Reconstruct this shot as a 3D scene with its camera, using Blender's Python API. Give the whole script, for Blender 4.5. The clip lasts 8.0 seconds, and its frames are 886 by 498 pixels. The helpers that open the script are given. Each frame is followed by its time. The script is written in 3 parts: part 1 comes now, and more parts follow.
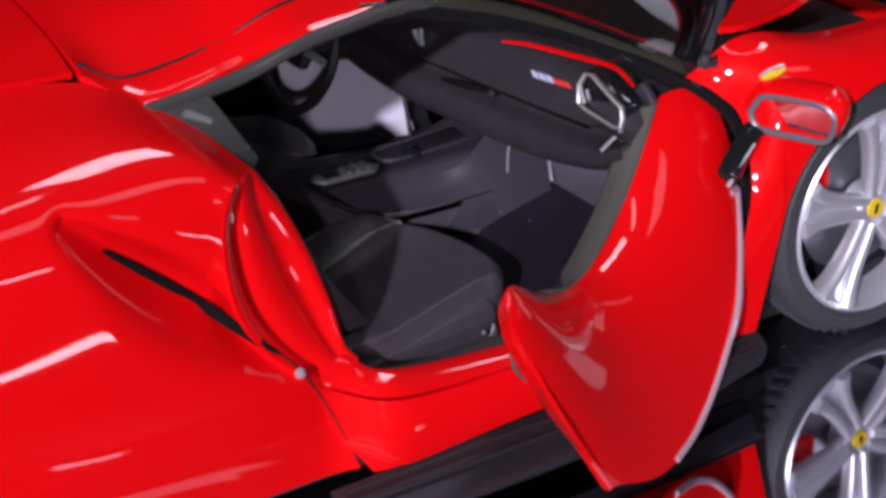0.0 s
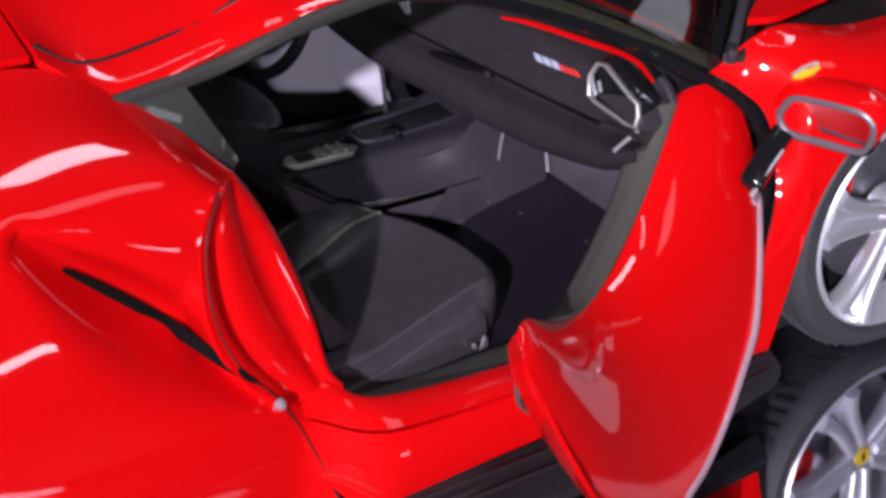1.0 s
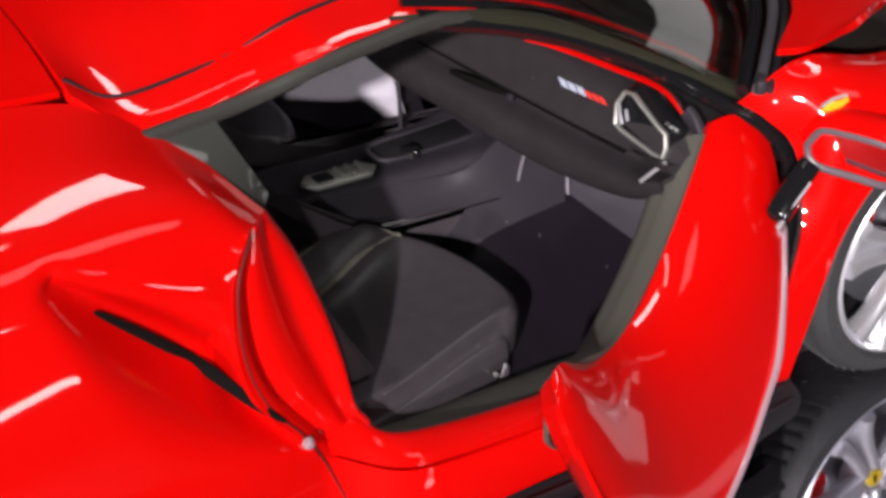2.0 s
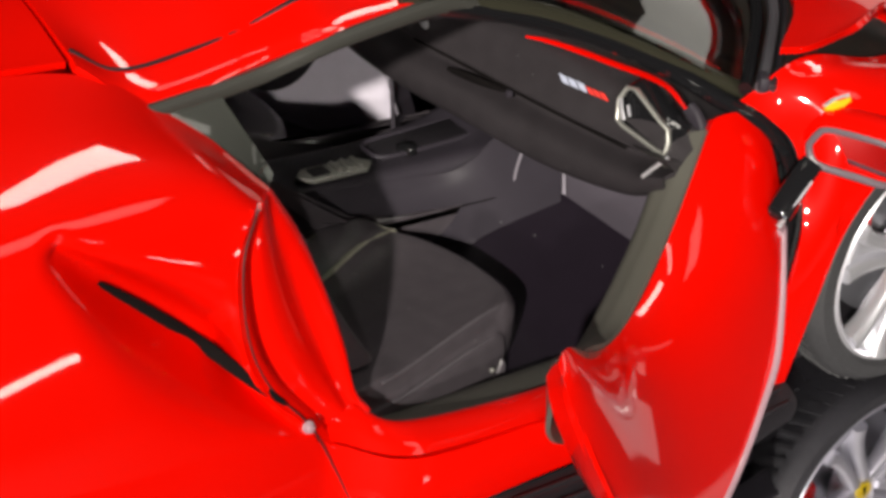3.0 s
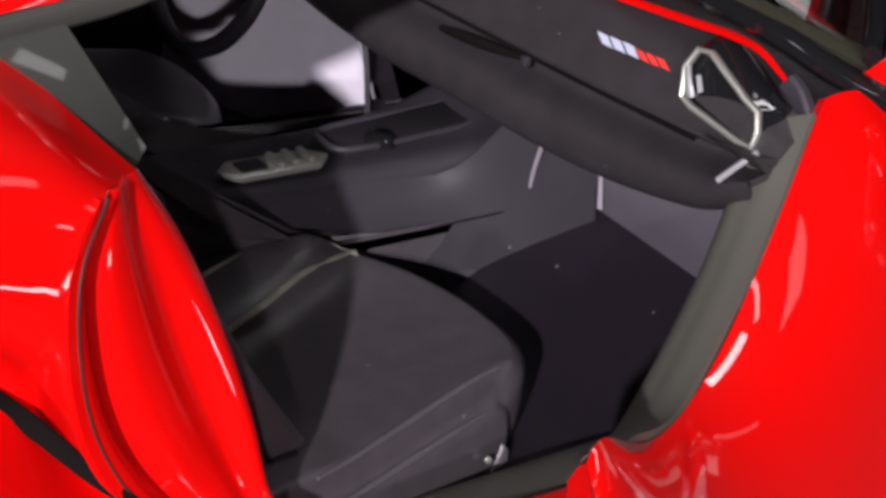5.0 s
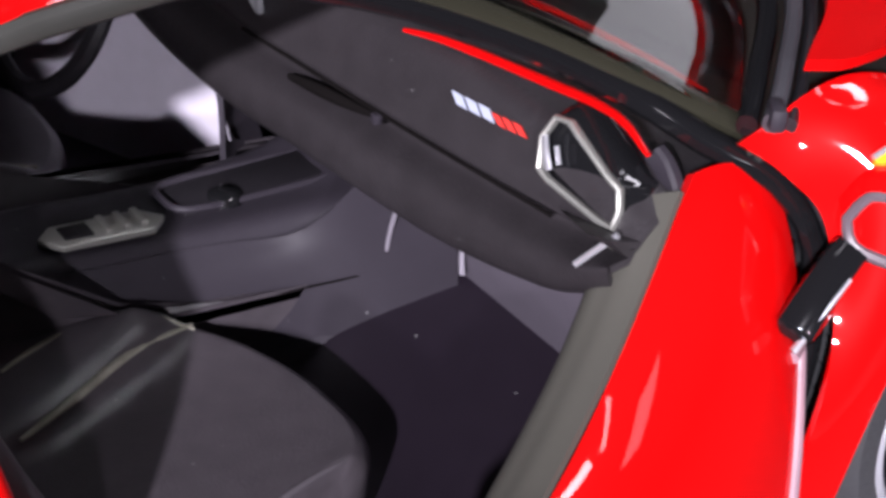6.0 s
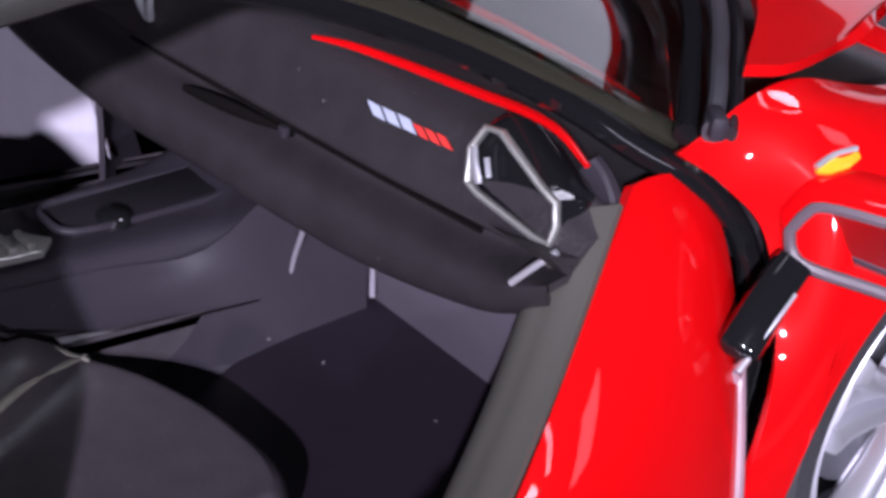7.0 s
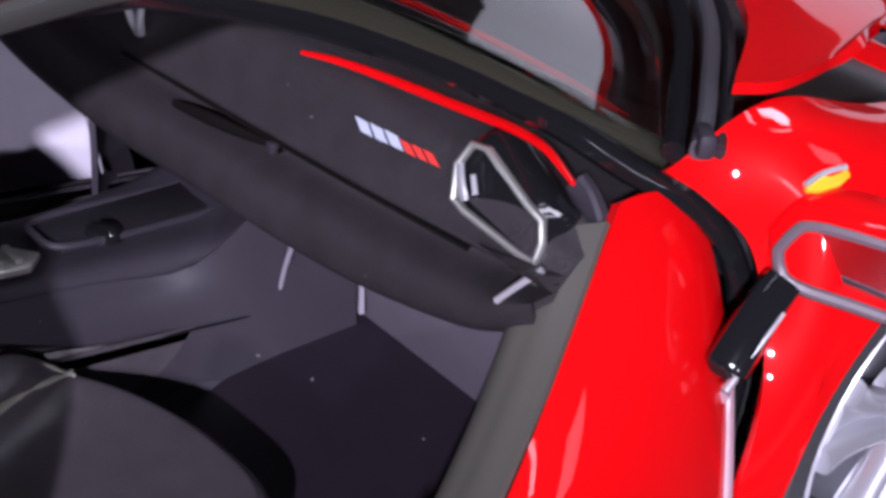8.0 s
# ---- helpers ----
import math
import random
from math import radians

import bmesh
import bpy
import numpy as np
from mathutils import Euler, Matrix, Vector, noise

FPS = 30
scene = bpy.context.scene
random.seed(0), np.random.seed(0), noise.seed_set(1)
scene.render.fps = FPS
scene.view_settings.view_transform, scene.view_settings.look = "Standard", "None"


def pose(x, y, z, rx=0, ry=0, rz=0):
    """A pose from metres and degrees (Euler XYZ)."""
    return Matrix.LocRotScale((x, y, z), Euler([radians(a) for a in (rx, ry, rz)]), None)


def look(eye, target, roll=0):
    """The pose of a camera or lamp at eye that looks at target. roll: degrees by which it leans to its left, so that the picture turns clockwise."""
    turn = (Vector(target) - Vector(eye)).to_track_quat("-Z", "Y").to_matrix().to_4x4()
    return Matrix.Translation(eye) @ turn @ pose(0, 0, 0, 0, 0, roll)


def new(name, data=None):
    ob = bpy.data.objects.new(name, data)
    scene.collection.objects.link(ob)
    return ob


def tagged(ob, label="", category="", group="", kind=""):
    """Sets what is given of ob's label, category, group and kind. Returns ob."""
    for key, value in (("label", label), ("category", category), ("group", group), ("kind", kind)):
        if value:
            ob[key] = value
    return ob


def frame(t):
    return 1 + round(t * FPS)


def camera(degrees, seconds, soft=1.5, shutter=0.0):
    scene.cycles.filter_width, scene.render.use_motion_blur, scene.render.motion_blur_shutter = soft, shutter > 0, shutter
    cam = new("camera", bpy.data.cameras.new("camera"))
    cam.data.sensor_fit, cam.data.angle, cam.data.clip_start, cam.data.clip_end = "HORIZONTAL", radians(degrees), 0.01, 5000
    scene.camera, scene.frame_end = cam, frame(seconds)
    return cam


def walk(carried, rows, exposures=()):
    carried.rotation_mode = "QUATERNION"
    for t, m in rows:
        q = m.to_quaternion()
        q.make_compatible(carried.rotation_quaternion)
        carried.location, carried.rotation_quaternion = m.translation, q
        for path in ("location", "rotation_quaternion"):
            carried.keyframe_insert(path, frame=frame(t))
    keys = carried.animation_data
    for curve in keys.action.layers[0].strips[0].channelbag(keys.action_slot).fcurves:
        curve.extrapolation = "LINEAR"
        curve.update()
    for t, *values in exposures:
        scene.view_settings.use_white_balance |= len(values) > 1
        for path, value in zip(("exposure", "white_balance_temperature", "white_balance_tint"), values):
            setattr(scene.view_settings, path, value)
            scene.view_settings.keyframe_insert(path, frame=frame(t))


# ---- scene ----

# The subject is a die-cast model car, one eighteenth of full size. Places below are written
# in the car's own full-size metres (x forward, y to its left, z up, front axle at x = 0)
# and brought to the model's true size by S.
S = 1 / 18.0

# ---- camera ----
PATH = (
    (0.0, -3.1978, -4.1457, 2.4701, -30.729, -26.416, -2.523),
    (0.5, -3.0422, -3.8892, 2.6172, -31.563, -29.702, -0.844),
    (1.0, -3.0902, -3.5654, 2.5075, -34.337, -30.126, 1.155),
    (1.5, -3.0256, -3.4551, 2.6323, -34.910, -31.601, 2.037),
    (1.7, -3.0724, -3.3917, 2.6657, -35.414, -32.078, 2.253),
    (2.8, -3.2073, -3.3778, 2.4878, -37.127, -29.943, 4.117),
    (3.0, -3.2420, -3.3578, 2.4853, -37.483, -29.816, 4.567),
    (3.5, -3.2582, -3.4280, 2.5534, -37.048, -30.075, 4.687),
    (4.0, -2.6931, -2.5574, 1.8555, -38.729, -28.893, 6.080),
    (4.2, -2.4982, -2.5047, 1.8076, -36.798, -29.365, 5.276),
    (5.3, -2.4959, -2.5096, 1.8110, -36.684, -27.724, 6.001),
    (5.5, -2.4623, -2.4405, 1.7332, -36.888, -27.416, 6.262),
    (5.7, -2.3272, -2.3597, 1.8179, -37.453, -29.255, 6.364),
    (6.0, -2.1824, -2.3361, 1.8769, -37.884, -30.038, 6.434),
    (6.5, -2.1303, -2.2175, 1.8748, -42.557, -29.749, 8.250),
    (7.0, -2.2148, -2.1380, 1.7752, -44.433, -28.581, 8.765),
    (7.5, -2.1861, -2.1514, 1.7648, -44.106, -28.086, 8.668),
    (8.0, -2.1766, -2.1550, 1.7771, -43.742, -28.216, 8.714),
)


def eye_pose(x, y, z, yaw, pitch, roll):
    """A pose from an eye in car metres, yaw from +y to the left, pitch up, and roll, in degrees."""
    e = Vector((x, y, z)) * S
    a = Vector((-math.sin(radians(yaw)) * math.cos(radians(pitch)), math.cos(radians(yaw)) * math.cos(radians(pitch)), math.sin(radians(pitch))))
    return look(e, e + a, roll)


cam = camera(25.95, 8.0, soft=3.5)
walk(cam, [(t, eye_pose(*p)) for t, *p in PATH],
     exposures=((0.0, -0.35, 6000, 30), (0.5, -0.30, 6000, 29), (1.5, -0.15, 6300, 24), (2.8, -0.01, 7300, 11), (3.6, -0.01, 7300, 11), (4.2, -0.05, 6800, 17),
                (5.4, 0.15, 6500, 20), (6.0, 0.35, 6200, 23), (6.5, 0.30, 5800, 27), (7.0, 0.00, 5800, 30), (8.0, 0.00, 5800, 30)))


# ---- world and lights ----
world = bpy.data.worlds.new("room_air")
scene.world = world
world.use_nodes = True
world.node_tree.nodes["Background"].inputs[0].default_value = (0.55, 0.55, 0.6, 1)
world.node_tree.nodes["Background"].inputs[1].default_value = 0.015


def area(name, eye, target, sx, sy, watts, turn=0.0, color=(1, 1, 1)):
    if name.startswith("spot"):
        d = bpy.data.lights.new(name, "SPOT")
        d.spot_size, d.spot_blend, d.shadow_soft_size, d.energy, d.color = radians(13), 0.4, sx * S / 2, watts, color
    else:
        d = bpy.data.lights.new(name, "AREA")
        d.shape, d.size, d.size_y, d.energy, d.color = "RECTANGLE", sx * S, sy * S, watts, color
    ob = new(name, d)
    ob.matrix_world = look(Vector(eye) * S, Vector(target) * S, turn)
    return ob


# name, place, what it points at, length, width, watts, turn about its own axis
LAMPS = (
    ("spot_light", (-41.9, -38.2, 24.0), (-1.0, -0.4, 0.3), 1.6, 1.6, 760.0, 0.0),
    ("spot_light", (-27.8, -48.3, 15.7), (-1.0, -0.4, 0.3), 1.6, 1.6, 150.0, 0.0),
    ("strip_light", (13.0, 2.0, 29.5), (13.0, 2.0, 0.0), 15.0, 3.4, 6.5, 48.0),
    ("strip_light", (4.0, -7.0, 29.5), (4.0, -7.0, 0.0), 8.0, 1.2, 0.6, 0.0),
    ("strip_light", (-7.0, -6.0, 29.5), (-7.0, -6.0, 0.0), 10.0, 0.6, 0.6, 0.0),
    ("strip_light", (13.5, -18.5, 29.5), (13.5, -18.5, 0.0), 10.0, 4.6, 0.7, 0.0),
    ("wall_light", (24.0, -56.6, 0.9), (24.0, 0.0, 0.9), 12.0, 2.0, 3.6, 0.0),
    ("wall_light", (20.0, -56.0, 28.5), (10.0, 0.0, 5.0), 6.0, 1.0, 0.8, 0.0),
    ("wall_light", (56.6, -9.0, 28.2), (0.0, -9.0, 28.0), 24.0, 3.0, 0.45, 0.0),
    ("wall_light", (56.6, 20.0, 14.0), (0.0, 20.0, 13.9), 40.0, 14.0, 4.2, 0.0),
)


# ---- materials ----
def material(name, color, rough=0.5, metal=0.0, coat=0.0, spec=0.5, grain=0.0, grain_size=400.0, mottle=0.0, bump=0.0, emit=0.0, glass=0.0, ior=1.45, dust=0.0):
    """A Principled material with mottled colour and a fine grain in roughness and relief."""
    m = bpy.data.materials.new(name)
    m.use_nodes = True
    nt = m.node_tree
    b = nt.nodes["Principled BSDF"]
    b.inputs["Base Color"].default_value = (*color, 1)
    b.inputs["Roughness"].default_value = rough
    b.inputs["Metallic"].default_value = metal
    b.inputs["Coat Weight"].default_value = coat
    b.inputs["Coat Roughness"].default_value = 0.04
    b.inputs["Coat IOR"].default_value = 1.55
    b.inputs["Specular IOR Level"].default_value = spec
    b.inputs["IOR"].default_value = ior
    b.inputs["Transmission Weight"].default_value = glass
    tc = nt.nodes.new("ShaderNodeTexCoord")
    if mottle:
        n = nt.nodes.new("ShaderNodeTexNoise")
        n.inputs["Scale"].default_value, n.inputs["Detail"].default_value = grain_size * 0.12, 5
        nt.links.new(tc.outputs["Object"], n.inputs["Vector"])
        mix = nt.nodes.new("ShaderNodeMix")
        mix.data_type = "RGBA"
        mix.inputs[6].default_value = (*[c * (1 - mottle) for c in color], 1)
        mix.inputs[7].default_value = (*[min(1, c * (1 + mottle) + 0.004 * mottle) for c in color], 1)
        nt.links.new(n.outputs["Fac"], mix.inputs[0])
        nt.links.new(mix.outputs[2], b.inputs["Base Color"])
    if grain or bump:
        n2 = nt.nodes.new("ShaderNodeTexNoise")
        n2.inputs["Scale"].default_value, n2.inputs["Detail"].default_value = grain_size, 3
        nt.links.new(tc.outputs["Object"], n2.inputs["Vector"])
        if grain:
            r = nt.nodes.new("ShaderNodeMapRange")
            r.inputs["To Min"].default_value, r.inputs["To Max"].default_value = max(0, rough - grain), min(1, rough + grain)
            nt.links.new(n2.outputs["Fac"], r.inputs["Value"])
            nt.links.new(r.outputs["Result"], b.inputs["Roughness"])
        if bump:
            bp = nt.nodes.new("ShaderNodeBump")
            bp.inputs["Strength"].default_value, bp.inputs["Distance"].default_value = bump, 0.0002
            nt.links.new(n2.outputs["Fac"], bp.inputs["Height"])
            nt.links.new(bp.outputs["Normal"], b.inputs["Normal"])
    if dust:
        vo = nt.nodes.new("ShaderNodeTexVoronoi")
        vo.inputs["Scale"].default_value = 650
        nt.links.new(tc.outputs["Object"], vo.inputs["Vector"])
        sep = nt.nodes.new("ShaderNodeSeparateColor")
        nt.links.new(vo.outputs["Color"], sep.inputs[0])
        few = nt.nodes.new("ShaderNodeMath")
        few.operation = "MULTIPLY_ADD"
        few.inputs[1].default_value, few.inputs[2].default_value = 0.55, 0.11 - 0.55
        nt.links.new(sep.outputs[0], few.inputs[0])
        near = nt.nodes.new("ShaderNodeMath")
        near.operation = "LESS_THAN"
        nt.links.new(vo.outputs["Distance"], near.inputs[0])
        nt.links.new(few.outputs[0], near.inputs[1])
        dm = nt.nodes.new("ShaderNodeMix")
        dm.data_type = "RGBA"
        dm.inputs[6].default_value, dm.inputs[7].default_value = (*color, 1), (*[c + dust for c in color], 1)
        if b.inputs["Base Color"].links:
            nt.links.new(b.inputs["Base Color"].links[0].from_socket, dm.inputs[6])
        nt.links.new(near.outputs[0], dm.inputs[0])
        nt.links.new(dm.outputs[2], b.inputs["Base Color"])
    if emit:
        b.inputs["Emission Color"].default_value, b.inputs["Emission Strength"].default_value = (*color, 1), emit
    return m


RED = material("red_enamel", (0.62, 0.0028, 0.0014), 0.45, coat=1.0, spec=0.04, grain=0.05, grain_size=500, mottle=0.04)
SEAM_SHADE = material("seam_shade", (0.05, 0.002, 0.002), 0.6)
BLACK_GLOSS = material("black_gloss", (0.008, 0.008, 0.009), 0.07, coat=0.2, grain=0.02, grain_size=600)
PILLAR = material("pillar_gloss", (0.026, 0.025, 0.017), 0.22, coat=0.4, grain=0.06, grain_size=600, mottle=0.1)
BLACK_PLASTIC = material("black_plastic", (0.011, 0.0095, 0.012), 0.5, grain=0.12, grain_size=1800, bump=0.25, mottle=0.2)
MATT_BLACK = material("matt_black", (0.004, 0.003, 0.003), 0.9, spec=0.1, mottle=0.3, grain_size=900)
GREY_PLASTIC = material("grey_plastic", (0.025, 0.021, 0.028), 0.6, spec=0.35, grain=0.1, grain_size=4200, bump=0.07, mottle=0.12, dust=0.09)
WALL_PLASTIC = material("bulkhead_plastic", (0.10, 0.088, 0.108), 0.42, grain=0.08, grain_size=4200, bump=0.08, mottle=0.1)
SEAT_PLASTIC = material("seat_plastic", (0.058, 0.050, 0.057), 0.34, grain=0.12, grain_size=4200, bump=0.2, mottle=0.26, dust=0.09)
GLINT = material("corner_highlight", (0.24, 0.22, 0.255), 0.25, grain=0.05, grain_size=1500, mottle=0.2)
LIT_PIPING = material("lit_piping", (0.30, 0.29, 0.235), 0.25, grain=0.08, grain_size=3000, mottle=0.45)
PIPING = material("seat_piping", (0.074, 0.066, 0.074), 0.22, grain=0.05, grain_size=3000, mottle=0.2)
FLOOR_PLASTIC = material("floor_plastic", (0.0095, 0.0062, 0.011), 0.42, grain=0.08, grain_size=4200, bump=0.08, mottle=0.15, dust=0.09)
DASH_PLASTIC = material("dash_plastic", (0.024, 0.0205, 0.023), 0.45, grain=0.14, grain_size=3200, bump=0.3, mottle=0.28, dust=0.09)
CARD_PLASTIC = material("door_card_plastic", (0.082, 0.079, 0.067), 0.5, grain=0.08, grain_size=1500, mottle=0.06)
TRIM_GREY = material("rail_trim", (0.036, 0.036, 0.032), 0.35, grain=0.08, grain_size=1200)
STRUT_GREY = material("strut_grey", (0.05, 0.048, 0.055), 0.35, grain=0.05, grain_size=900, mottle=0.1)
LIT_PLASTIC = material("lit_panel", (0.52, 0.485, 0.56), 0.5, grain=0.08, grain_size=4200, bump=0.08, mottle=0.08)
SILVER = material("silver_paint", (0.66, 0.66, 0.70), 0.32, metal=0.7, grain=0.03, grain_size=500, mottle=0.03)
GATE_METAL = material("gate_metal", (0.50, 0.50, 0.46), 0.35, metal=0.7, grain=0.1, grain_size=1500)
RUBBER = material("tyre_rubber", (0.028, 0.028, 0.030), 0.62, grain=0.15, grain_size=1800, bump=0.4, mottle=0.2)
EDGE = material("worn_edge_and_highlight", (0.30, 0.19, 0.22), 0.3, coat=0.6, grain=0.08, grain_size=700, mottle=0.35)
YELLOW = material("yellow_enamel", (0.60, 0.42, 0.01), 0.35, coat=0.5)
WHITE_INK = material("white_ink", (0.40, 0.43, 0.54), 0.5)
RED_INK = material("red_ink", (0.75, 0.04, 0.03), 0.5)
DISC_METAL = material("disc_metal", (0.25, 0.25, 0.27), 0.35, metal=0.9, grain=0.1, grain_size=1200)
GLASS = material("clear_glass", (0.86, 0.9, 0.87), 0.02, glass=1.0, ior=1.45)
SMOKED = material("smoked_glass", (0.055, 0.058, 0.052), 0.08, glass=0.3, ior=1.5, coat=1.0)
MIRROR_RIM = material("mirror_rim_plastic", (0.11, 0.085, 0.10), 0.3, grain=0.05, grain_size=1200)
MIRROR = material("mirror_foil", (0.86, 0.86, 0.9), 0.04, metal=1.0)
TABLE = material("black_mirror", (0.62, 0.61, 0.66), 0.05, metal=1.0, mottle=0.05, grain_size=60)
WALL = material("wall_paint", (0.05, 0.048, 0.052), 0.8, mottle=0.06, grain_size=20)
PALE_WALL = material("pale_wall_paint", (0.32, 0.31, 0.33), 0.8, mottle=0.05, grain_size=20)
CEILING = material("ceiling_paint", (0.10, 0.10, 0.105), 0.8, mottle=0.04, grain_size=20)
FLOOR = material("floor_vinyl", (0.07, 0.065, 0.068), 0.5, mottle=0.15, grain_size=30)
HOUSING = material("lamp_housing", (0.6, 0.6, 0.6), 0.5)


# ---- mesh tools ----
REAR_BODY = {"rear_quarter", "rear_fender", "roof", "engine_lid", "body_shell", "headliner", "roof_seam", "door_jamb", "jamb_seam", "intake_shade",
             "quarter_window", "roof_rail_trim", "sill_top", "sill_face", "rear_bulkhead", "far_door_skin"}


def waist(p):
    """The body behind the doors stands narrower, lower and further forward than the doors."""
    k = min(1.0, max(0.0, (-1.40 - p.x) / .26))
    k = k * k * (3 - 2 * k)
    return Vector((p.x + k * (.055 + .03 * (p.x + 1.7)), p.y * (1 - .085 * k), p.z - k * (.05 * min(1, p.z / .5) - .03 * (p.z - .6))))


def part(name, bm, mat, parent=None, label="", smooth=True, angle=0.6):
    """Links a bmesh, in car metres, as one mesh object of the model's size under a thing or a part."""
    bmesh.ops.recalc_face_normals(bm, faces=bm.faces)
    for v in bm.verts:
        v.co = (waist(v.co) if name in REAR_BODY else v.co) * S
    me = bpy.data.meshes.new(name)
    for f in bm.faces:
        f.smooth = smooth
    for e in bm.edges:
        if len(e.link_faces) == 2 and e.calc_face_angle(0) > angle:
            e.smooth = False
    bm.to_mesh(me)
    bm.free()
    me.materials.append(mat)
    ob = new(name, me)
    if parent:
        ob.parent = parent
    if label:
        ob["label"] = label
    return ob


def cr(pts, t):
    """A point on a smooth curve through pts, t from 0 to 1."""
    p = np.asarray(pts, float)
    n = len(p) - 1
    k = min(int(t * n), n - 1)
    f = t * n - k
    a, b, c, d = p[max(k - 1, 0)], p[k], p[k + 1], p[min(k + 2, n)]
    if k == 0:
        a = 2 * b - c
    if k + 2 > n:
        d = 2 * c - b
    return 0.5 * (2 * b + (c - a) * f + (2 * a - 5 * b + 4 * c - d) * f * f + (3 * b - a - 3 * c + d) * f ** 3)


def loft(stations):
    """A smooth surface through stations, each a row of as many points: a function of u (station) and v (along the row)."""
    st = np.asarray(stations, float)

    def f(u, v):
        return cr([cr(row, v) for row in st], u)
    return f


def sheet(f, nu, nv, thick=0.012, side=1):
    """A grid over f(u, v), thickened; side -1 mirrors it to the other side of the car."""
    bm = bmesh.new()
    vs = [[bm.verts.new((p[0], p[1] * side, p[2])) for p in (f(i / nu, j / nv) for j in range(nv + 1))] for i in range(nu + 1)]
    for i in range(nu):
        for j in range(nv):
            bm.faces.new((vs[i][j], vs[i + 1][j], vs[i + 1][j + 1], vs[i][j + 1]))
    bmesh.ops.remove_doubles(bm, verts=bm.verts, dist=1e-5)
    if thick:
        bmesh.ops.recalc_face_normals(bm, faces=bm.faces)
        bmesh.ops.solidify(bm, geom=bm.faces[:], thickness=thick)
    return bm


def sweep(path, w, h=None, n=10, steps=24, up=(0, 0, 1), taper=None, side=1, sq=2.0, bm=None):
    """A rounded bar of width w and height h along a smooth path."""
    bm = bm or bmesh.new()
    h = h or w
    pts = [Vector(cr(path, i / steps)) for i in range(steps + 1)]
    rings = []
    for i, p in enumerate(pts):
        t = (pts[min(i + 1, steps)] - pts[max(i - 1, 0)]).normalized()
        a = t.cross(Vector(up))
        a = a.normalized() if a.length > 1e-6 else Vector((1, 0, 0))
        b = a.cross(t).normalized()
        k = taper(i / steps) if taper else 1.0
        ring = []
        for j in range(n):
            c, s = math.cos(2 * math.pi * j / n), math.sin(2 * math.pi * j / n)
            c, s = math.copysign(abs(c) ** (2 / sq), c), math.copysign(abs(s) ** (2 / sq), s)
            q = p + a * (c * w / 2 * k) + b * (s * h / 2 * k)
            ring.append(bm.verts.new((q.x, q.y * side, q.z)))
        rings.append(ring)
    for r0, r1 in zip(rings, rings[1:]):
        for j in range(n):
            bm.faces.new((r0[j], r0[(j + 1) % n], r1[(j + 1) % n], r1[j]))
    bm.faces.new(rings[0][::-1])
    bm.faces.new(rings[-1])
    return bm


def ring_bar(path, w, h=None, n=8, steps=48):
    """A closed loop of bar through path points."""
    p = [Vector(q) for q in path]
    bm = bmesh.new()
    h = h or w
    m = len(p)
    rings = []
    for i, q in enumerate(p):
        t = (p[(i + 1) % m] - p[i - 1]).normalized()
        c = sum(p, Vector()) / m
        a = (q - c) - t * (q - c).dot(t)
        a.normalize()
        b = t.cross(a).normalized()
        rings.append([bm.verts.new(q + a * (math.cos(2 * math.pi * j / n) * w / 2) + b * (math.sin(2 * math.pi * j / n) * h / 2)) for j in range(n)])
    for i in range(m):
        r0, r1 = rings[i], rings[(i + 1) % m]
        for j in range(n):
            bm.faces.new((r0[j], r0[(j + 1) % n], r1[(j + 1) % n], r1[j]))
    return bm


def slab(center, size, bevel=0.01, turn=None, seg=2, bm=None):
    """A box with rounded edges."""
    out = bm or bmesh.new()
    b = bmesh.new()
    bmesh.ops.create_cube(b, size=1)
    for v in b.verts:
        v.co = Vector((v.co.x * size[0], v.co.y * size[1], v.co.z * size[2]))
    if bevel:
        bmesh.ops.bevel(b, geom=b.edges[:], offset=bevel, segments=seg, profile=0.5, affect="EDGES")
    m = Matrix.Translation(center) @ (turn or Matrix())
    bmesh.ops.transform(b, matrix=m, verts=b.verts)
    me = bpy.data.meshes.new("t")
    b.to_mesh(me)
    b.free()
    out.from_mesh(me)
    bpy.data.meshes.remove(me)
    return out


def plate(outline, thick, bevel=0.0):
    """A flat plate from an outline of points in space, thickened along its normal."""
    bm = bmesh.new()
    f = bm.faces.new([bm.verts.new(p) for p in outline])
    f.normal_update()
    n = f.normal.copy()
    r = bmesh.ops.extrude_face_region(bm, geom=[f])
    bmesh.ops.translate(bm, vec=n * thick, verts=[g for g in r["geom"] if isinstance(g, bmesh.types.BMVert)])
    if bevel:
        bmesh.ops.bevel(bm, geom=bm.edges[:], offset=bevel, segments=2, profile=0.5, affect="EDGES")
    return bm


def lathe(profile, n=48, axis_y=True):
    """A body of revolution about the y axis from (radius, y) pairs."""
    bm = bmesh.new()
    rows = [[bm.verts.new((r * math.cos(2 * math.pi * k / n), y, r * math.sin(2 * math.pi * k / n))) for k in range(n)] for r, y in profile]
    for a, b in zip(rows, rows[1:]):
        for k in range(n):
            bm.faces.new((a[k], a[(k + 1) % n], b[(k + 1) % n], b[k]))
    return bm


# ---- the room ----
def flat_box(name, lo, hi, mat):
    bm = bmesh.new()
    bmesh.ops.create_cube(bm, size=1)
    for v in bm.verts:
        v.co = Vector([(lo[k] + hi[k]) / 2 + v.co[k] * (hi[k] - lo[k]) for k in range(3)]) / S
    return part(name, bm, mat, smooth=False)


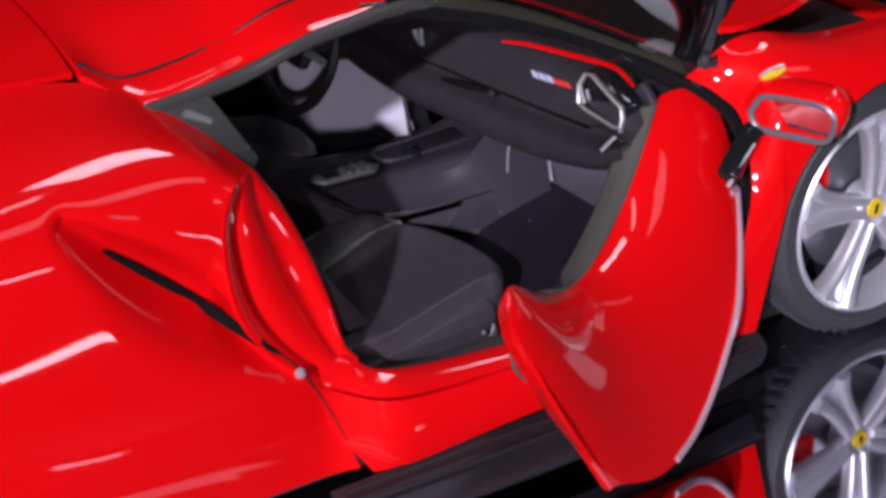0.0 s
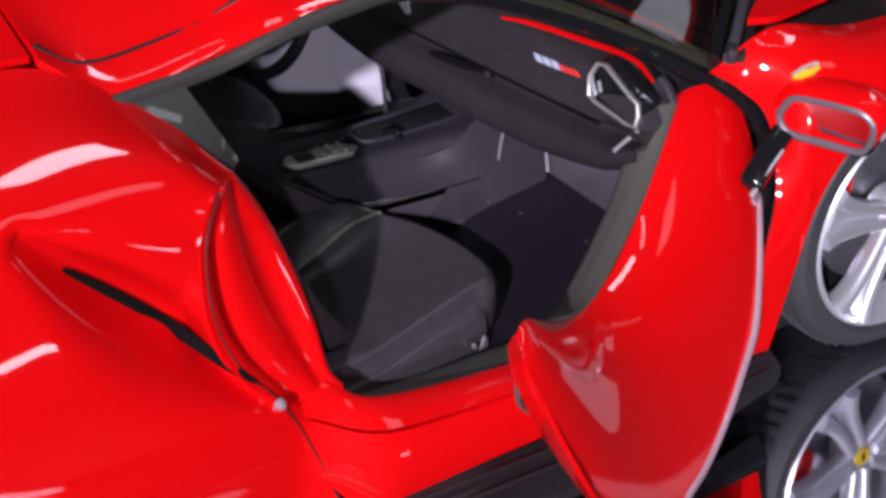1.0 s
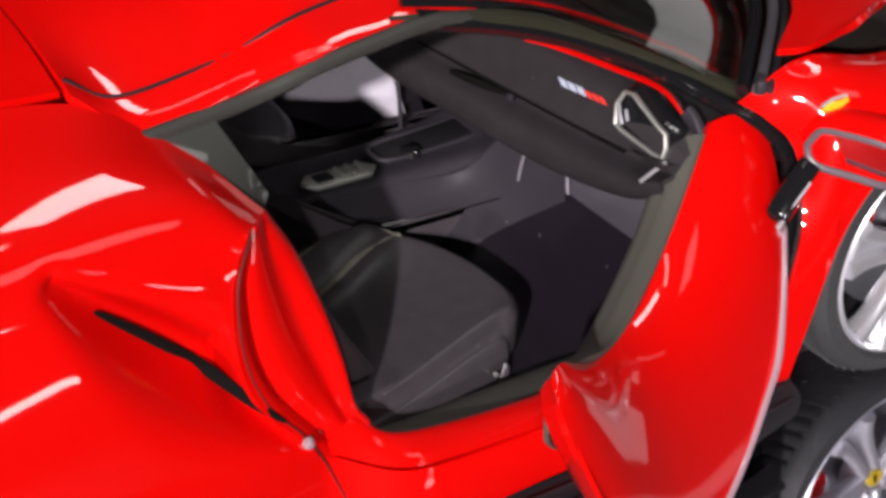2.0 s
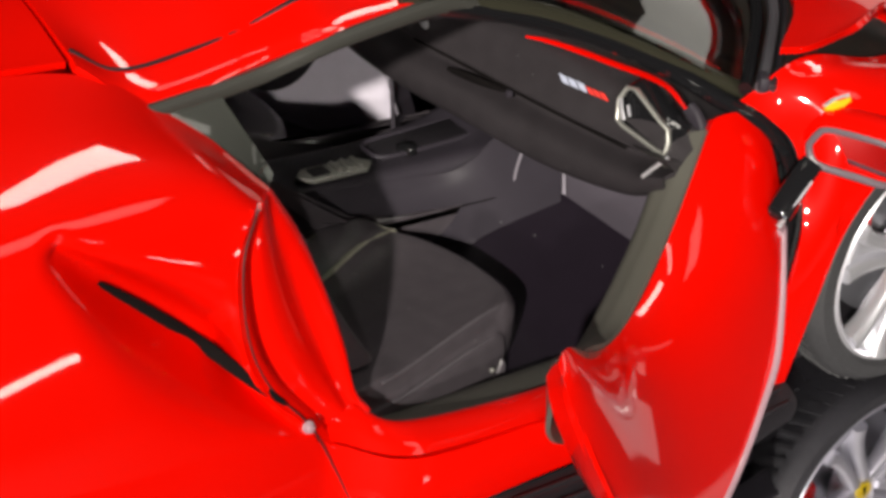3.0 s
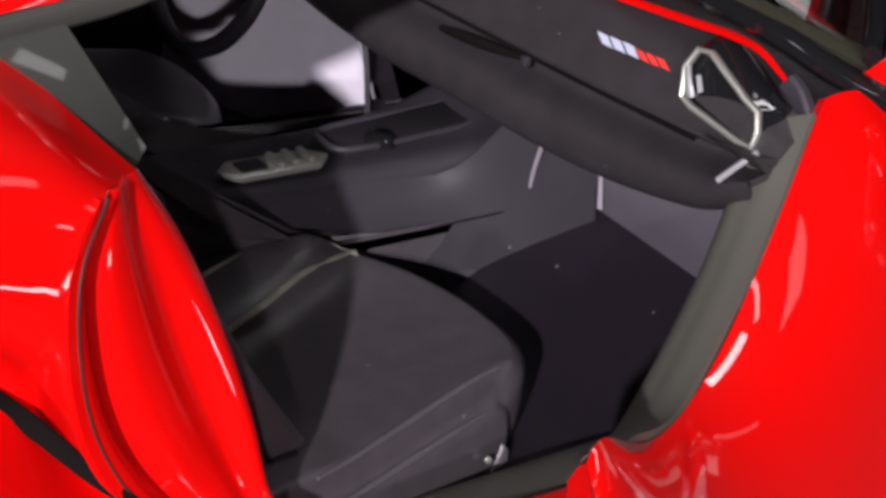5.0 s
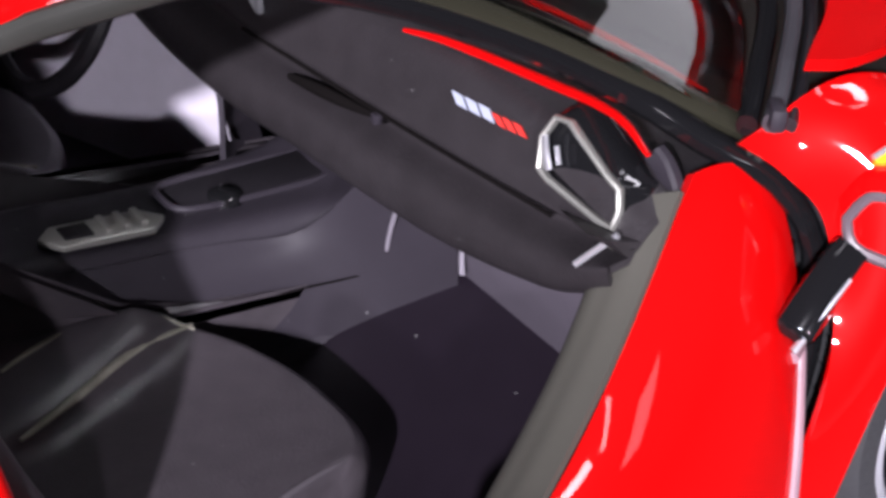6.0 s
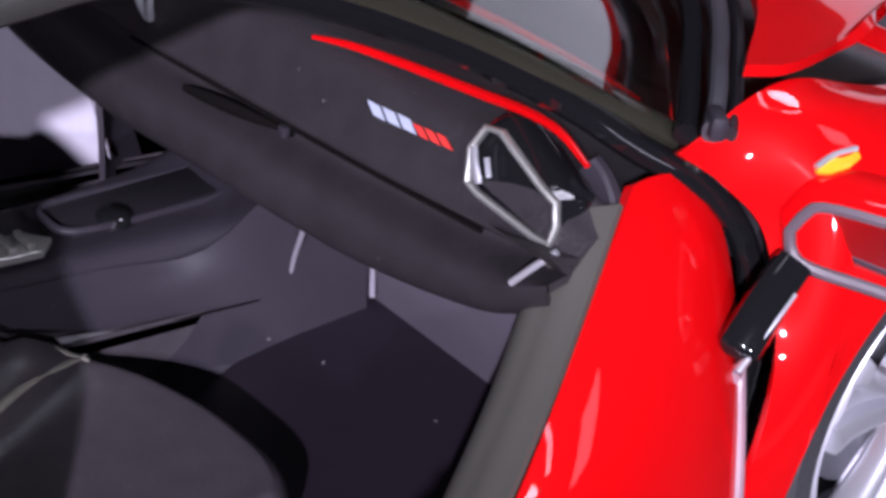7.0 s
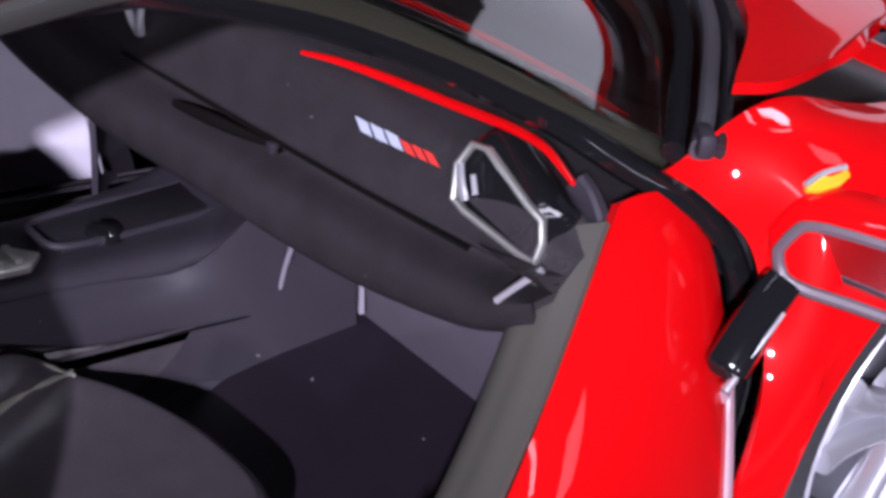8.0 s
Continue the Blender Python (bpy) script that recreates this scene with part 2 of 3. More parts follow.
for nm, lo, hi, mat, lab in (
        ("floor", (-3.2, -3.2, -0.77), (3.2, 3.2, -0.75), FLOOR, "dark grey vinyl floor of the room"),
        ("ceiling", (-3.2, -3.2, 1.75), (3.2, 3.2, 1.80), CEILING, "dark grey painted ceiling with strip lights"),
        ("wall_north", (-3.2, 3.2, -0.77), (3.2, 3.3, 1.80), PALE_WALL, "plain pale painted wall"),
        ("wall_south", (-3.2, -3.3, -0.77), (3.2, -3.2, 1.80), WALL, "plain grey painted wall"),
        ("wall_east", (3.2, -3.3, -0.77), (3.3, 3.3, 1.80), PALE_WALL, "plain pale painted wall"),
        ("wall_west", (-3.3, -3.3, -0.77), (-3.2, 3.3, 1.80), WALL, "plain grey painted wall")):
    tagged(flat_box(nm, lo, hi, mat), lab, nm.split("_")[0], kind="structure")

table = new("display_table")
tagged(table, "dark mirror-topped display table under the model car", "table")
part("tabletop", slab((-1.3, 1.30, -0.18), (13.0, 6.4, 0.36), 0.05), TABLE, table, "dark mirror top", smooth=False)
for tx in (-7.2, 4.6):
    for ty in (-1.4, 4.0):
        part("leg", slab((tx, ty, -6.93), (0.7, 0.7, 13.14), 0.05), BLACK_PLASTIC, table)

for nm, e, t, sx, sy, w, turn in LAMPS:
    area(nm + "_lamp", e, t, sx, sy, w, turn)
    m = look(Vector(e), Vector(t), turn)
    lamp = new(nm)
    tagged(lamp, "unseen slim white light fitting of the showroom", "lamp", "room lights")
    part("housing", slab((0, 0, 0), (sx + 0.4, sy + 0.4, 0.4), 0.1, m @ Matrix.Translation((0, 0, 1.2 if nm.startswith("spot") else 0.25))), HOUSING, lamp)
    if e[0] > 50:
        part("bracket", slab((57.2, e[1], e[2]), (0.9, 0.6, 0.6), 0.05), HOUSING, lamp)
    elif e[1] < -50:
        part("bracket", slab((e[0], -57.2, e[2]), (0.6, 0.9, 0.6), 0.05), HOUSING, lamp)
    else:
        part("rod", slab((e[0], e[1], (e[2] + 0.3 + 1.75 / S) / 2), (0.3, 0.3, 1.75 / S - e[2] - 0.3), 0.05), HOUSING, lamp)

# ---- the model car ----
car = new("model_car")
tagged(car, "glossy red die-cast sports car with an open door and bonnet", "model car")

ARCH_F, ARCH_R, ARCH_RAD = 0.0, -2.76, 0.372


def zlow(x, base):
    for c in (ARCH_F, ARCH_R):
        if abs(x - c) < ARCH_RAD:
            return max(base, 0.345 + math.sqrt(ARCH_RAD ** 2 - (x - c) ** 2))
    return base


def skin(stations, base=0.14, dent=None, calm=False):
    """A side skin whose lower edge follows the wheel arches."""
    f = even(stations) if calm else loft(stations)
    ends = {}

    def g(u, v):
        if u in ends:
            q = f(u, v * ends[u])
            return dent(q) if dent else q
        lo, hi = 0.35, 1.0
        p = f(u, 1.0)
        if p[2] < zlow(p[0], base):
            for _ in range(22):
                mid = (lo + hi) / 2
                q = f(u, mid)
                lo, hi = (mid, hi) if q[2] > zlow(q[0], base) else (lo, mid)
        else:
            lo = 1.0
        ends[u] = lo
        q = f(u, v * lo)
        return dent(q) if dent else q
    return g


def even(stations):
    """A calm surface near the stations: low-order curves both ways, true to the front edge."""
    st = np.asarray(stations, float)
    nu, nv = len(st) - 1, 40
    us, vs = np.linspace(0, 1, nu + 1), np.linspace(0, 1, nv + 1)
    rows = np.array([[cr(row, v) for v in vs] for row in st])
    bv = np.vander(2 * vs - 1, 6)
    bu = np.vander(us, 3)
    wv = np.where((vs < .01) | (vs > .99), 8.0, 1.0)[:, None]
    cv = np.linalg.lstsq(bv * wv, (rows * wv[:, :, None].swapaxes(0, 1).reshape(1, -1, 1)).transpose(1, 0, 2).reshape(nv + 1, -1), rcond=None)[0].reshape(6, nu + 1, 3)
    g = loft(stations)
    wu = np.array([12.0] + [1.0] * (nu - 1) + [6.0])[:, None]

    inv = np.linalg.pinv(bu * wu)

    def f(u, v):
        r = np.tensordot(np.vander([2 * v - 1], 6)[0], cv, (0, 0))
        r[0] = cr(st[0], v)
        c = inv @ (r * wu)
        k = min(1, max(0, (v - .02) / .15))
        k = k * k * (3 - 2 * k) * (1 - u ** 6) * (1 - (1 - u) ** 12)
        return k * (np.vander([u], 3)[0] @ c) + (1 - k) * g(u, v)
    return f


def groove(p):
    """The slit of the side intake: a narrow valley that runs down and forward."""
    a, b = np.array((-2.12, 0.875)), np.array((-1.67, 0.455))
    q = np.array((p[0], p[2]))
    t = np.clip((q - a) @ (b - a) / ((b - a) @ (b - a)), 0, 1)
    d = np.linalg.norm(q - a - t * (b - a))
    edge = np.interp(p[2], (.14, .45, .555, .66, .79, .87), (-1.55, -1.69, -1.775, -1.81, -1.805, -1.755))
    fade = min(1, max(0, (edge - .002 - p[0]) / .03))
    w = 0.022 + 0.042 * math.sin(math.pi * min(1, max(0, t)))
    return p + np.array((0, 1, 0.15)) * 0.12 * fade * fade * (3 - 2 * fade) * math.exp(-(d / w) ** 2) * math.sin(math.pi * (0.06 + 0.80 * t)) ** 0.7


REAR_A = (
    ((-1.672, -.775, .853), (-1.755, -.865, .868), (-1.805, -.905, .79), (-1.81, -.94, .66), (-1.775, -.96, .555), (-1.69, -.968, .45), (-1.62, -.968, .30), (-1.55, -.96, .14)),
    ((-1.80, -.59, .975), (-1.86, -.79, .935), (-1.90, -.895, .85), (-1.90, -.945, .70), (-1.88, -.985, .56), (-1.85, -1.0, .44), (-1.82, -1.0, .30), (-1.80, -.965, .14)),
    ((-1.98, -.53, 1.052), (-2.08, -.75, .985), (-2.12, -.88, .90), (-2.12, -.945, .77), (-2.12, -1.0, .62), (-2.12, -1.03, .48), (-2.12, -1.03, .33), (-2.12, -.96, .14)),
    ((-2.35, -.485, 1.06), (-2.38, -.72, .985), (-2.4, -.875, .91), (-2.4, -.955, .79), (-2.4, -1.01, .66), (-2.4, -1.035, .52), (-2.4, -1.03, .36), (-2.4, -.96, .14)))
REAR_B = (
    REAR_A[3],
    ((-2.7, -.46, 1.0), (-2.7, -.70, .96), (-2.7, -.87, .90), (-2.7, -.96, .79), (-2.7, -1.01, .66), (-2.7, -1.03, .52), (-2.7, -1.02, .36), (-2.7, -.95, .14)),
    ((-3.1, -.44, .94), (-3.1, -.66, .92), (-3.1, -.84, .87), (-3.1, -.93, .77), (-3.1, -.955, .64), (-3.1, -.95, .50), (-3.1, -.93, .36), (-3.1, -.88, .18)),
    ((-3.42, -.30, .93), (-3.45, -.5, .92), (-3.46, -.66, .88), (-3.45, -.74, .78), (-3.44, -.76, .64), (-3.42, -.75, .50), (-3.4, -.72, .36), (-3.36, -.68, .22)))
FRONT = (
    ((-.50, -.775, .775), (-.445, -.815, .735), (-.40, -.865, .67), (-.43, -.945, .53), (-.47, -.972, .36), (-.49, -.965, .14)),
    ((-.34, -.787, .849), (-.335, -.855, .82), (-.33, -.93, .74), (-.335, -.975, .60), (-.345, -.983, .42), (-.40, -.97, .14)),
    ((-.12, -.798, .808), (-.11, -.87, .805), (-.10, -.94, .765), (-.10, -.985, .66), (-.10, -.99, .45), (-.10, -.97, .14)),
    ((.22, -.775, .785), (.22, -.845, .77), (.22, -.92, .71), (.22, -.97, .62), (.22, -.98, .42), (.22, -.96, .14)),
    ((.55, -.64, .68), (.55, -.74, .66), (.56, -.82, .60), (.56, -.87, .50), (.55, -.88, .36), (.52, -.86, .14)),
    ((.84, -.25, .54), (.84, -.36, .52), (.84, -.44, .47), (.84, -.48, .40), (.83, -.48, .28), (.80, -.46, .12)))
for side in (1, -1):
    part("rear_quarter", sheet(skin(REAR_A, dent=groove, calm=True), 72, 84, 0.012, side), RED, car)
    part("rear_fender", sheet(skin(REAR_B), 26, 24, 0.012, side), RED, car)
    part("front_fender", sheet(skin(FRONT), 64, 40, 0.012, side), RED, car)

# the slit's shade is a matt black strip on the bottom of the groove
QUARTER = skin(REAR_A, dent=groove, calm=True)
GRID = np.array([QUARTER(u, v) for u in np.linspace(0.01, .75, 60) for v in np.linspace(.1, .8, 60)])
SHADE_LINE = []
for k in (.16, .30, .45, .60, .74, .86):
    at = np.array((-2.12, .875)) + k * np.array((.45, -.42))
    y = GRID[np.argmin((GRID[:, 0] - at[0]) ** 2 + (GRID[:, 2] - at[1]) ** 2)][1]
    SHADE_LINE.append((at[0], y - .004, at[1]))

# roof, engine lid, tail and nose
ROOF = [[(x, y * k, ze + (zc - ze) * (1 - abs(k) ** 2.4)) for k in (-1, -.9, -.5, 0, .5, .9, 1)]
        for x, y, ze, zc in ((-1.03, .565, 1.035, 1.135), (-1.2, .592, 1.048, 1.165), (-1.33, .597, 1.040, 1.175), (-1.6, .60, 1.02, 1.165), (-1.82, .595, .985, 1.145), (-1.94, .535, 1.06, 1.13))]
part("roof", sheet(loft(ROOF), 40, 44, 0.014), RED, car)
LID = [[(x + 0.012 * (1 - k * k), y * k, ze + (zc - ze) * (1 - k * k)) for k in (-1, -.6, 0, .6, 1)]
       for x, y, ze, zc in ((-1.956, .525, 1.068, 1.128), (-2.35, .465, 1.06, 1.10), (-2.75, .445, .985, 1.02), (-3.42, .30, .925, .94))]
part("engine_lid", sheet(loft(LID), 30, 24, 0.014), RED, car)
part("tail_panel", slab((-3.38, 0, .58), (.10, 1.3, .66), .05), BLACK_PLASTIC, car)
part("nose_panel", slab((.76, 0, .32), (.12, .9, .36), .05), RED, car)
part("headliner", sheet(loft([[(x, y * k, z + 0.07 * (1 - k * k) - 0.035) for k in (-1, -.5, 0, .5, 1)] for x, y, z in
     ((-1.08, .55, 1.04), (-1.4, .57, 1.05), (-1.8, .55, 1.0))]), 12, 12, 0.01), BLACK_PLASTIC, car)
part("rear_bulkhead", slab((-1.78, 0, .58), (.06, 1.16, .72), .02), BLACK_PLASTIC, car)
part("body_shell", sheet(loft([[(x, y * k, z + .05 * (1 - k * k)) for k in (-1, -.5, 0, .5, 1)] for x, y, z in ((-1.86, .57, .96), (-2.0, .54, 1.03), (-2.2, .55, 1.02), (-2.5, .55, .99), (-3.2, .45, .90))]), 20, 16, 0.01), RED, car)
ROOF_F = loft(ROOF)
for vv in ((.16, .215), (.84, .785)):
    part("roof_seam", sweep([ROOF_F(u, vv[0] + (vv[1] - vv[0]) * (1 - u) / .7) + np.array((0, 0, .001)) for u in (.99, .85, .7, .5, .3)], .012, .006), BLACK_PLASTIC, car)

# door shut faces, sills and skirts
def fluted(f):
    """The shut face with two shallow pressed channels along it."""
    def g(u, v):
        d = sum(h * math.exp(-((u - c - .06 * v) / w) ** 2) for c, w, h in ((.22, .07, .028), (.50, .06, .020)))
        return f(u, v) + np.array((-.4, .91, 0)) * d * math.sin(math.pi * min(1, .06 + .94 * v)) ** .6
    return g


for side in (1, -1):
    jamb = loft((
        ((-1.755, -.868, .872), (-1.807, -.908, .79), (-1.813, -.942, .66), (-1.778, -.962, .555), (-1.692, -.970, .45), (-1.60, -.968, .335)),
        ((-1.722, -.84, .868), (-1.74, -.875, .78), (-1.73, -.91, .65), (-1.695, -.935, .55), (-1.635, -.945, .45), (-1.575, -.94, .345)),
        ((-1.675, -.78, .858), (-1.63, -.81, .765), (-1.585, -.84, .645), (-1.55, -.865, .53), (-1.53, -.885, .43), (-1.50, -.895, .385)),
        ((-1.665, -.74, .835), (-1.60, -.74, .735), (-1.555, -.75, .61), (-1.52, -.76, .49), (-1.50, -.79, .40), (-1.46, -.80, .34))))
    part("door_jamb", sheet(fluted(jamb), 48, 30, 0.012, side), RED, car)
    part("jamb_seam", sweep([(-1.744, -.863, .869), (-1.792, -.901, .79), (-1.798, -.936, .66), (-1.762, -.957, .555), (-1.684, -.972, .45), (-1.617, -.974, .30), (-1.552, -.967, .15)], .004, .004, side=side), SEAM_SHADE, car)
    bright_dot = part("jamb_highlight", lathe([(0, .012), (.007, .010), (.012, .004), (.013, -.004)], 20), EDGE, car, "pale dot for the highlight on the door jamb's corner")
    bright_dot.matrix_local = Matrix.Translation(Vector((-1.640, -.905 * side, .408)) * S) @ Matrix.Rotation(radians(180 if side > 0 else 0), 4, "Z")
    part("intake_shade", sweep(SHADE_LINE, .026, .012, up=(0, 1, 0), steps=40, taper=lambda k: .2 + .8 * math.sin(math.pi * k) ** .6, side=side), MATT_BLACK, car)
    sill = loft((
        ((-1.66, -.965, .40), (-1.45, -.965, .31), (-1.1, -.965, .285), (-.7, -.96, .285), (-.46, -.95, .30)),
        ((-1.60, -.935, .42), (-1.44, -.935, .332), (-1.1, -.935, .30), (-.7, -.93, .30), (-.46, -.92, .31)),
        ((-1.54, -.895, .415), (-1.42, -.895, .34), (-1.1, -.895, .303), (-.7, -.89, .303), (-.46, -.88, .31)),
        ((-1.52, -.865, .38), (-1.42, -.865, .31), (-1.1, -.865, .28), (-.7, -.86, .28), (-.46, -.85, .29))))
    part("sill_top", sheet(sill, 14, 36, 0.01, side), RED, car)
    face = loft((
        ((-1.66, -.966, .395), (-1.45, -.966, .30), (-1.1, -.966, .278), (-.7, -.961, .278), (-.45, -.951, .295)),
        ((-1.62, -.972, .26), (-1.42, -.974, .22), (-1.1, -.974, .22), (-.7, -.97, .22), (-.45, -.96, .22)),
        ((-1.52, -.972, .13), (-1.40, -.975, .135), (-1.1, -.975, .15), (-.7, -.97, .15), (-.45, -.96, .15))))
    part("sill_face", sheet(face, 12, 30, 0.01, side), RED, car)
    skirt = loft((
        ((-1.62, -.965, .13), (-1.2, -.97, .14), (-.8, -.968, .14), (-.42, -.955, .15)),
        ((-1.64, -1.03, .115), (-1.2, -1.04, .12), (-.8, -1.04, .12), (-.43, -1.02, .13)),
        ((-1.66, -1.09, .085), (-1.2, -1.10, .085), (-.8, -1.09, .085), (-.46, -1.04, .10)),
        ((-1.66, -1.06, .05), (-1.2, -1.07, .05), (-.8, -1.06, .05), (-.46, -1.0, .06))))
    part("side_skirt", sheet(skirt, 16, 24, 0.012, side), BLACK_PLASTIC, car)
    for k in (0.0, 0.035):
        part("skirt_rib", sweep([(-1.6, -1.0 - k, .137 - k * .4), (-1.2, -1.01 - k, .143 - k * .4), (-.8, -1.01 - k, .143 - k * .4), (-.46, -.99 - k, .15 - k * .4)], .012, side=side), BLACK_PLASTIC, car)
    # grey rail over the door, windscreen pillar, seal
    part("roof_rail_trim", sweep([(-1.84, -.60, .968), (-1.6, -.60, .995), (-1.33, -.593, 1.03), (-1.15, -.585, 1.04), (-1.0, -.59, .995)], .032, .036, side=side), TRIM_GREY, car)
    part("windscreen_pillar", sweep([(-1.26, -.570, 1.062), (-1.0, -.592, 1.010), (-.8, -.621, .936), (-.6, -.666, .838), (-.45, -.718, .760)], .042, .040, up=(0, -.6, .8), sq=2.6, side=side, taper=lambda k: min(1, .25 + 3.2 * k)), PILLAR, car)
    part("pillar_trim", sweep([(-1.22, -.548, 1.079), (-1.0, -.566, 1.030), (-.8, -.596, .954), (-.6, -.643, .855), (-.47, -.693, .780)], .020, .012, up=(0, -.6, .8), side=side), BLACK_GLOSS, car)
    part("pillar_reflection", sweep([(-1.18, -.530, 1.082), (-.98, -.548, 1.034), (-.78, -.580, .958), (-.58, -.628, .858), (-.47, -.668, .793)], .012, .008, up=(0, -.6, .8), side=side, taper=lambda k: .5 + .5 * math.sin(math.pi * k)), RED, car, "thin red strip for a reflection beside the windscreen pillar")
    part("door_seal", sweep([(-1.2, -.572, 1.046), (-1.0, -.595, .998), (-.8, -.625, .923), (-.62, -.671, .830), (-.52, -.732, .764), (-.43, -.785, .71), (-.37, -.825, .615), (-.39, -.87, .48), (-.42, -.88, .3)], .048, .040, up=(0, -.6, .8), side=side, taper=lambda k: 1 - .2 * k), BLACK_GLOSS, car)
    part("quarter_window", sheet(loft((((-1.83, -.605, .972), (-1.765, -.606, .981), (-1.70, -.607, .99)), ((-1.753, -.686, .909), (-1.709, -.671, .914), (-1.665, -.656, .918)), ((-1.675, -.767, .846), (-1.6525, -.736, .846), (-1.63, -.705, .846)))), 8, 8, 0.008, side), SMOKED, car, "dark smoked rear quarter glass").visible_shadow = False

# windscreen
WS = [[(xt + (xb - xt) * q, yk * (yt + (yb - yt) * q), z0 + (z1 - z0) * q + 0.035 * math.sin(math.pi * q))
       for q, in ((0,), (.33,), (.67,), (1,))] for yk, xt, xb, yt, yb, z0, z1 in
      ((-1, -1.05, -.45, .56, .725, 1.045, .765), (-.6, -.99, -.215, .56, .725, 1.105, .81), (0, -.97, -.085, .56, .725, 1.13, .83), (.6, -.99, -.215, .56, .725, 1.105, .81), (1, -1.05, -.45, .56, .725, 1.045, .765))]
part("windscreen", sheet(loft(WS), 24, 14, 0.008), GLASS, car, "clear curved windscreen")


# ---- interior ----
part("cabin_floor", slab((-1.1, 0, .155), (1.5, 1.72, .05), .01), FLOOR_PLASTIC, car)
part("toe_board", sheet(loft((((-1.0, -.86, .187), (-1.0, -.22, .187)), ((-.82, -.86, .21), (-.82, -.24, .21)), ((-.60, -.86, .372), (-.605, -.30, .372)), ((-.585, -.86, .39), (-.60, -.30, .39)))), 10, 6, 0.01, 1), FLOOR_PLASTIC, car)
for side in (1, -1):
    k = 0 if side > 0 else .10
    if side > 0:
        wall = (((-.60, -.35, .372), (-.60, -.86, .372)), ((-.64, -.375, .47), (-.635, -.86, .47)), ((-.665, -.385, .58), (-.655, -.86, .60)))
    else:
        wall = (((-.60, -.25, .17), (-.90, -.86, .17)), ((-.64, -.275, .47), (-.92, -.86, .47)), ((-.665, -.285, .58), (-.94, -.86, .60)))
    part("firewall", sheet(loft(wall), 6, 8, 0.01, side), WALL_PLASTIC if side > 0 else LIT_PLASTIC, car)
    part("footwell_corner", sheet(loft((((-.598, -.358 + k, .30), (-.635, -.382 + k, .44), (-.67, -.40 + k, .6)), ((-.655, -.322 + k, .28), (-.685, -.343 + k, .44), (-.71, -.355 + k, .6)), ((-.715, -.285 + k, .26), (-.722, -.296 + k, .42), (-.735, -.325 + k, .6)), ((-.80, -.245 + k, .24), (-.80, -.235 + k, .38), (-.80, -.22 + k, .43)), ((-.95, -.235 + k, .22), (-.95, -.21 + k, .36), (-.95, -.18 + k, .415)), ((-1.3, -.235 + k, .20), (-1.3, -.205 + k, .35), (-1.3, -.175 + k, .425)), ((-1.62, -.235 + k, .20), (-1.62, -.205 + k, .35), (-1.62, -.17 + k, .43)))[:7 if side > 0 else 3]), 24, 12, 0.01, side), GREY_PLASTIC, car)
    part("corner_glint", sweep([(-.632, -.396 + k, .402), (-.644, -.402 + k, .46), (-.660, -.411 + k, .53)], .008, .007, side=side, n=8, steps=10, taper=lambda q: 1.3 - .6 * q), GLINT, car)
    part("corner_glint", sweep([(-.702, -.286 + k, .365), (-.706, -.300 + k, .40), (-.716, -.318 + k, .45), (-.732, -.355 + k, .53)], .008, .007, side=side, n=8, steps=12, taper=lambda q: .5 + .7 * q), GLINT, car)
    if side > 0:
        part("tunnel_crease_shade", sweep([(-.702, -.290 + k, .370), (-.755, -.268 + k, .354), (-.82, -.246 + k, .341), (-.93, -.220 + k, .324), (-1.05, -.212 + k, .318)], .004, .003, side=side), MATT_BLACK, car)
    part("inner_sill", sheet(loft((((-1.62, -.86, .37), (-1.42, -.866, .305), (-1.1, -.866, .275), (-.46, -.855, .285)), ((-1.6, -.81, .33), (-1.42, -.79, .275), (-1.1, -.765, .235), (-.46, -.765, .24)), ((-1.6, -.79, .29), (-1.42, -.745, .225), (-1.1, -.725, .205), (-.46, -.725, .21)), ((-1.6, -.785, .165), (-1.42, -.735, .165), (-1.1, -.715, .165), (-.46, -.715, .165)))), 8, 14, 0.008, side), CARD_PLASTIC, car)

# tunnel and console
TUN = [[(x, y0 + yw * a, z0 + (zt - z0) * b) for a, b in ((-1.55, 0), (-1.3, .35), (-1.05, .80), (-.85, 1), (-.3, 1), (.3, 1), (.85, .97), (1.1, .7), (1.3, .35), (1.5, 0))]
       for x, y0, yw, z0, zt in ((-1.66, -.07, .10, .18, .44), (-1.2, -.07, .105, .18, .435), (-.95, -.07, .11, .18, .425), (-.78, -.075, .125, .20, .436), (-.70, -.09, .15, .22, .452), (-.64, -.11, .18, .24, .47))]
part("tunnel", sheet(loft(TUN), 26, 40, 0.012), GREY_PLASTIC, car)
tray = part("console_tray", ring_bar([(-.80 + .165 * math.copysign(abs(math.cos(a)) ** .35, math.cos(a)), -.07 + .048 * math.copysign(abs(math.sin(a)) ** .5, math.sin(a)), .441 + .024 * max(0, math.cos(a))) for a in np.linspace(0, 2 * math.pi, 40)[:-1]], .012), GREY_PLASTIC, car)
part("tray_floor", slab((-.80, -.07, .440), (.30, .085, .012), .004, Matrix.Rotation(radians(-3), 4, "Y")), BLACK_PLASTIC, tray)
cup = part("console_knob", lathe([(0.0, .008), (.018, .008), (.026, .003), (.028, -.01)], 24), BLACK_GLOSS, car)
cup.matrix_local = Matrix.Translation(Vector((-.875, -.10, .445)) * S) @ Matrix.Rotation(radians(90), 4, "X")
GX = -.035
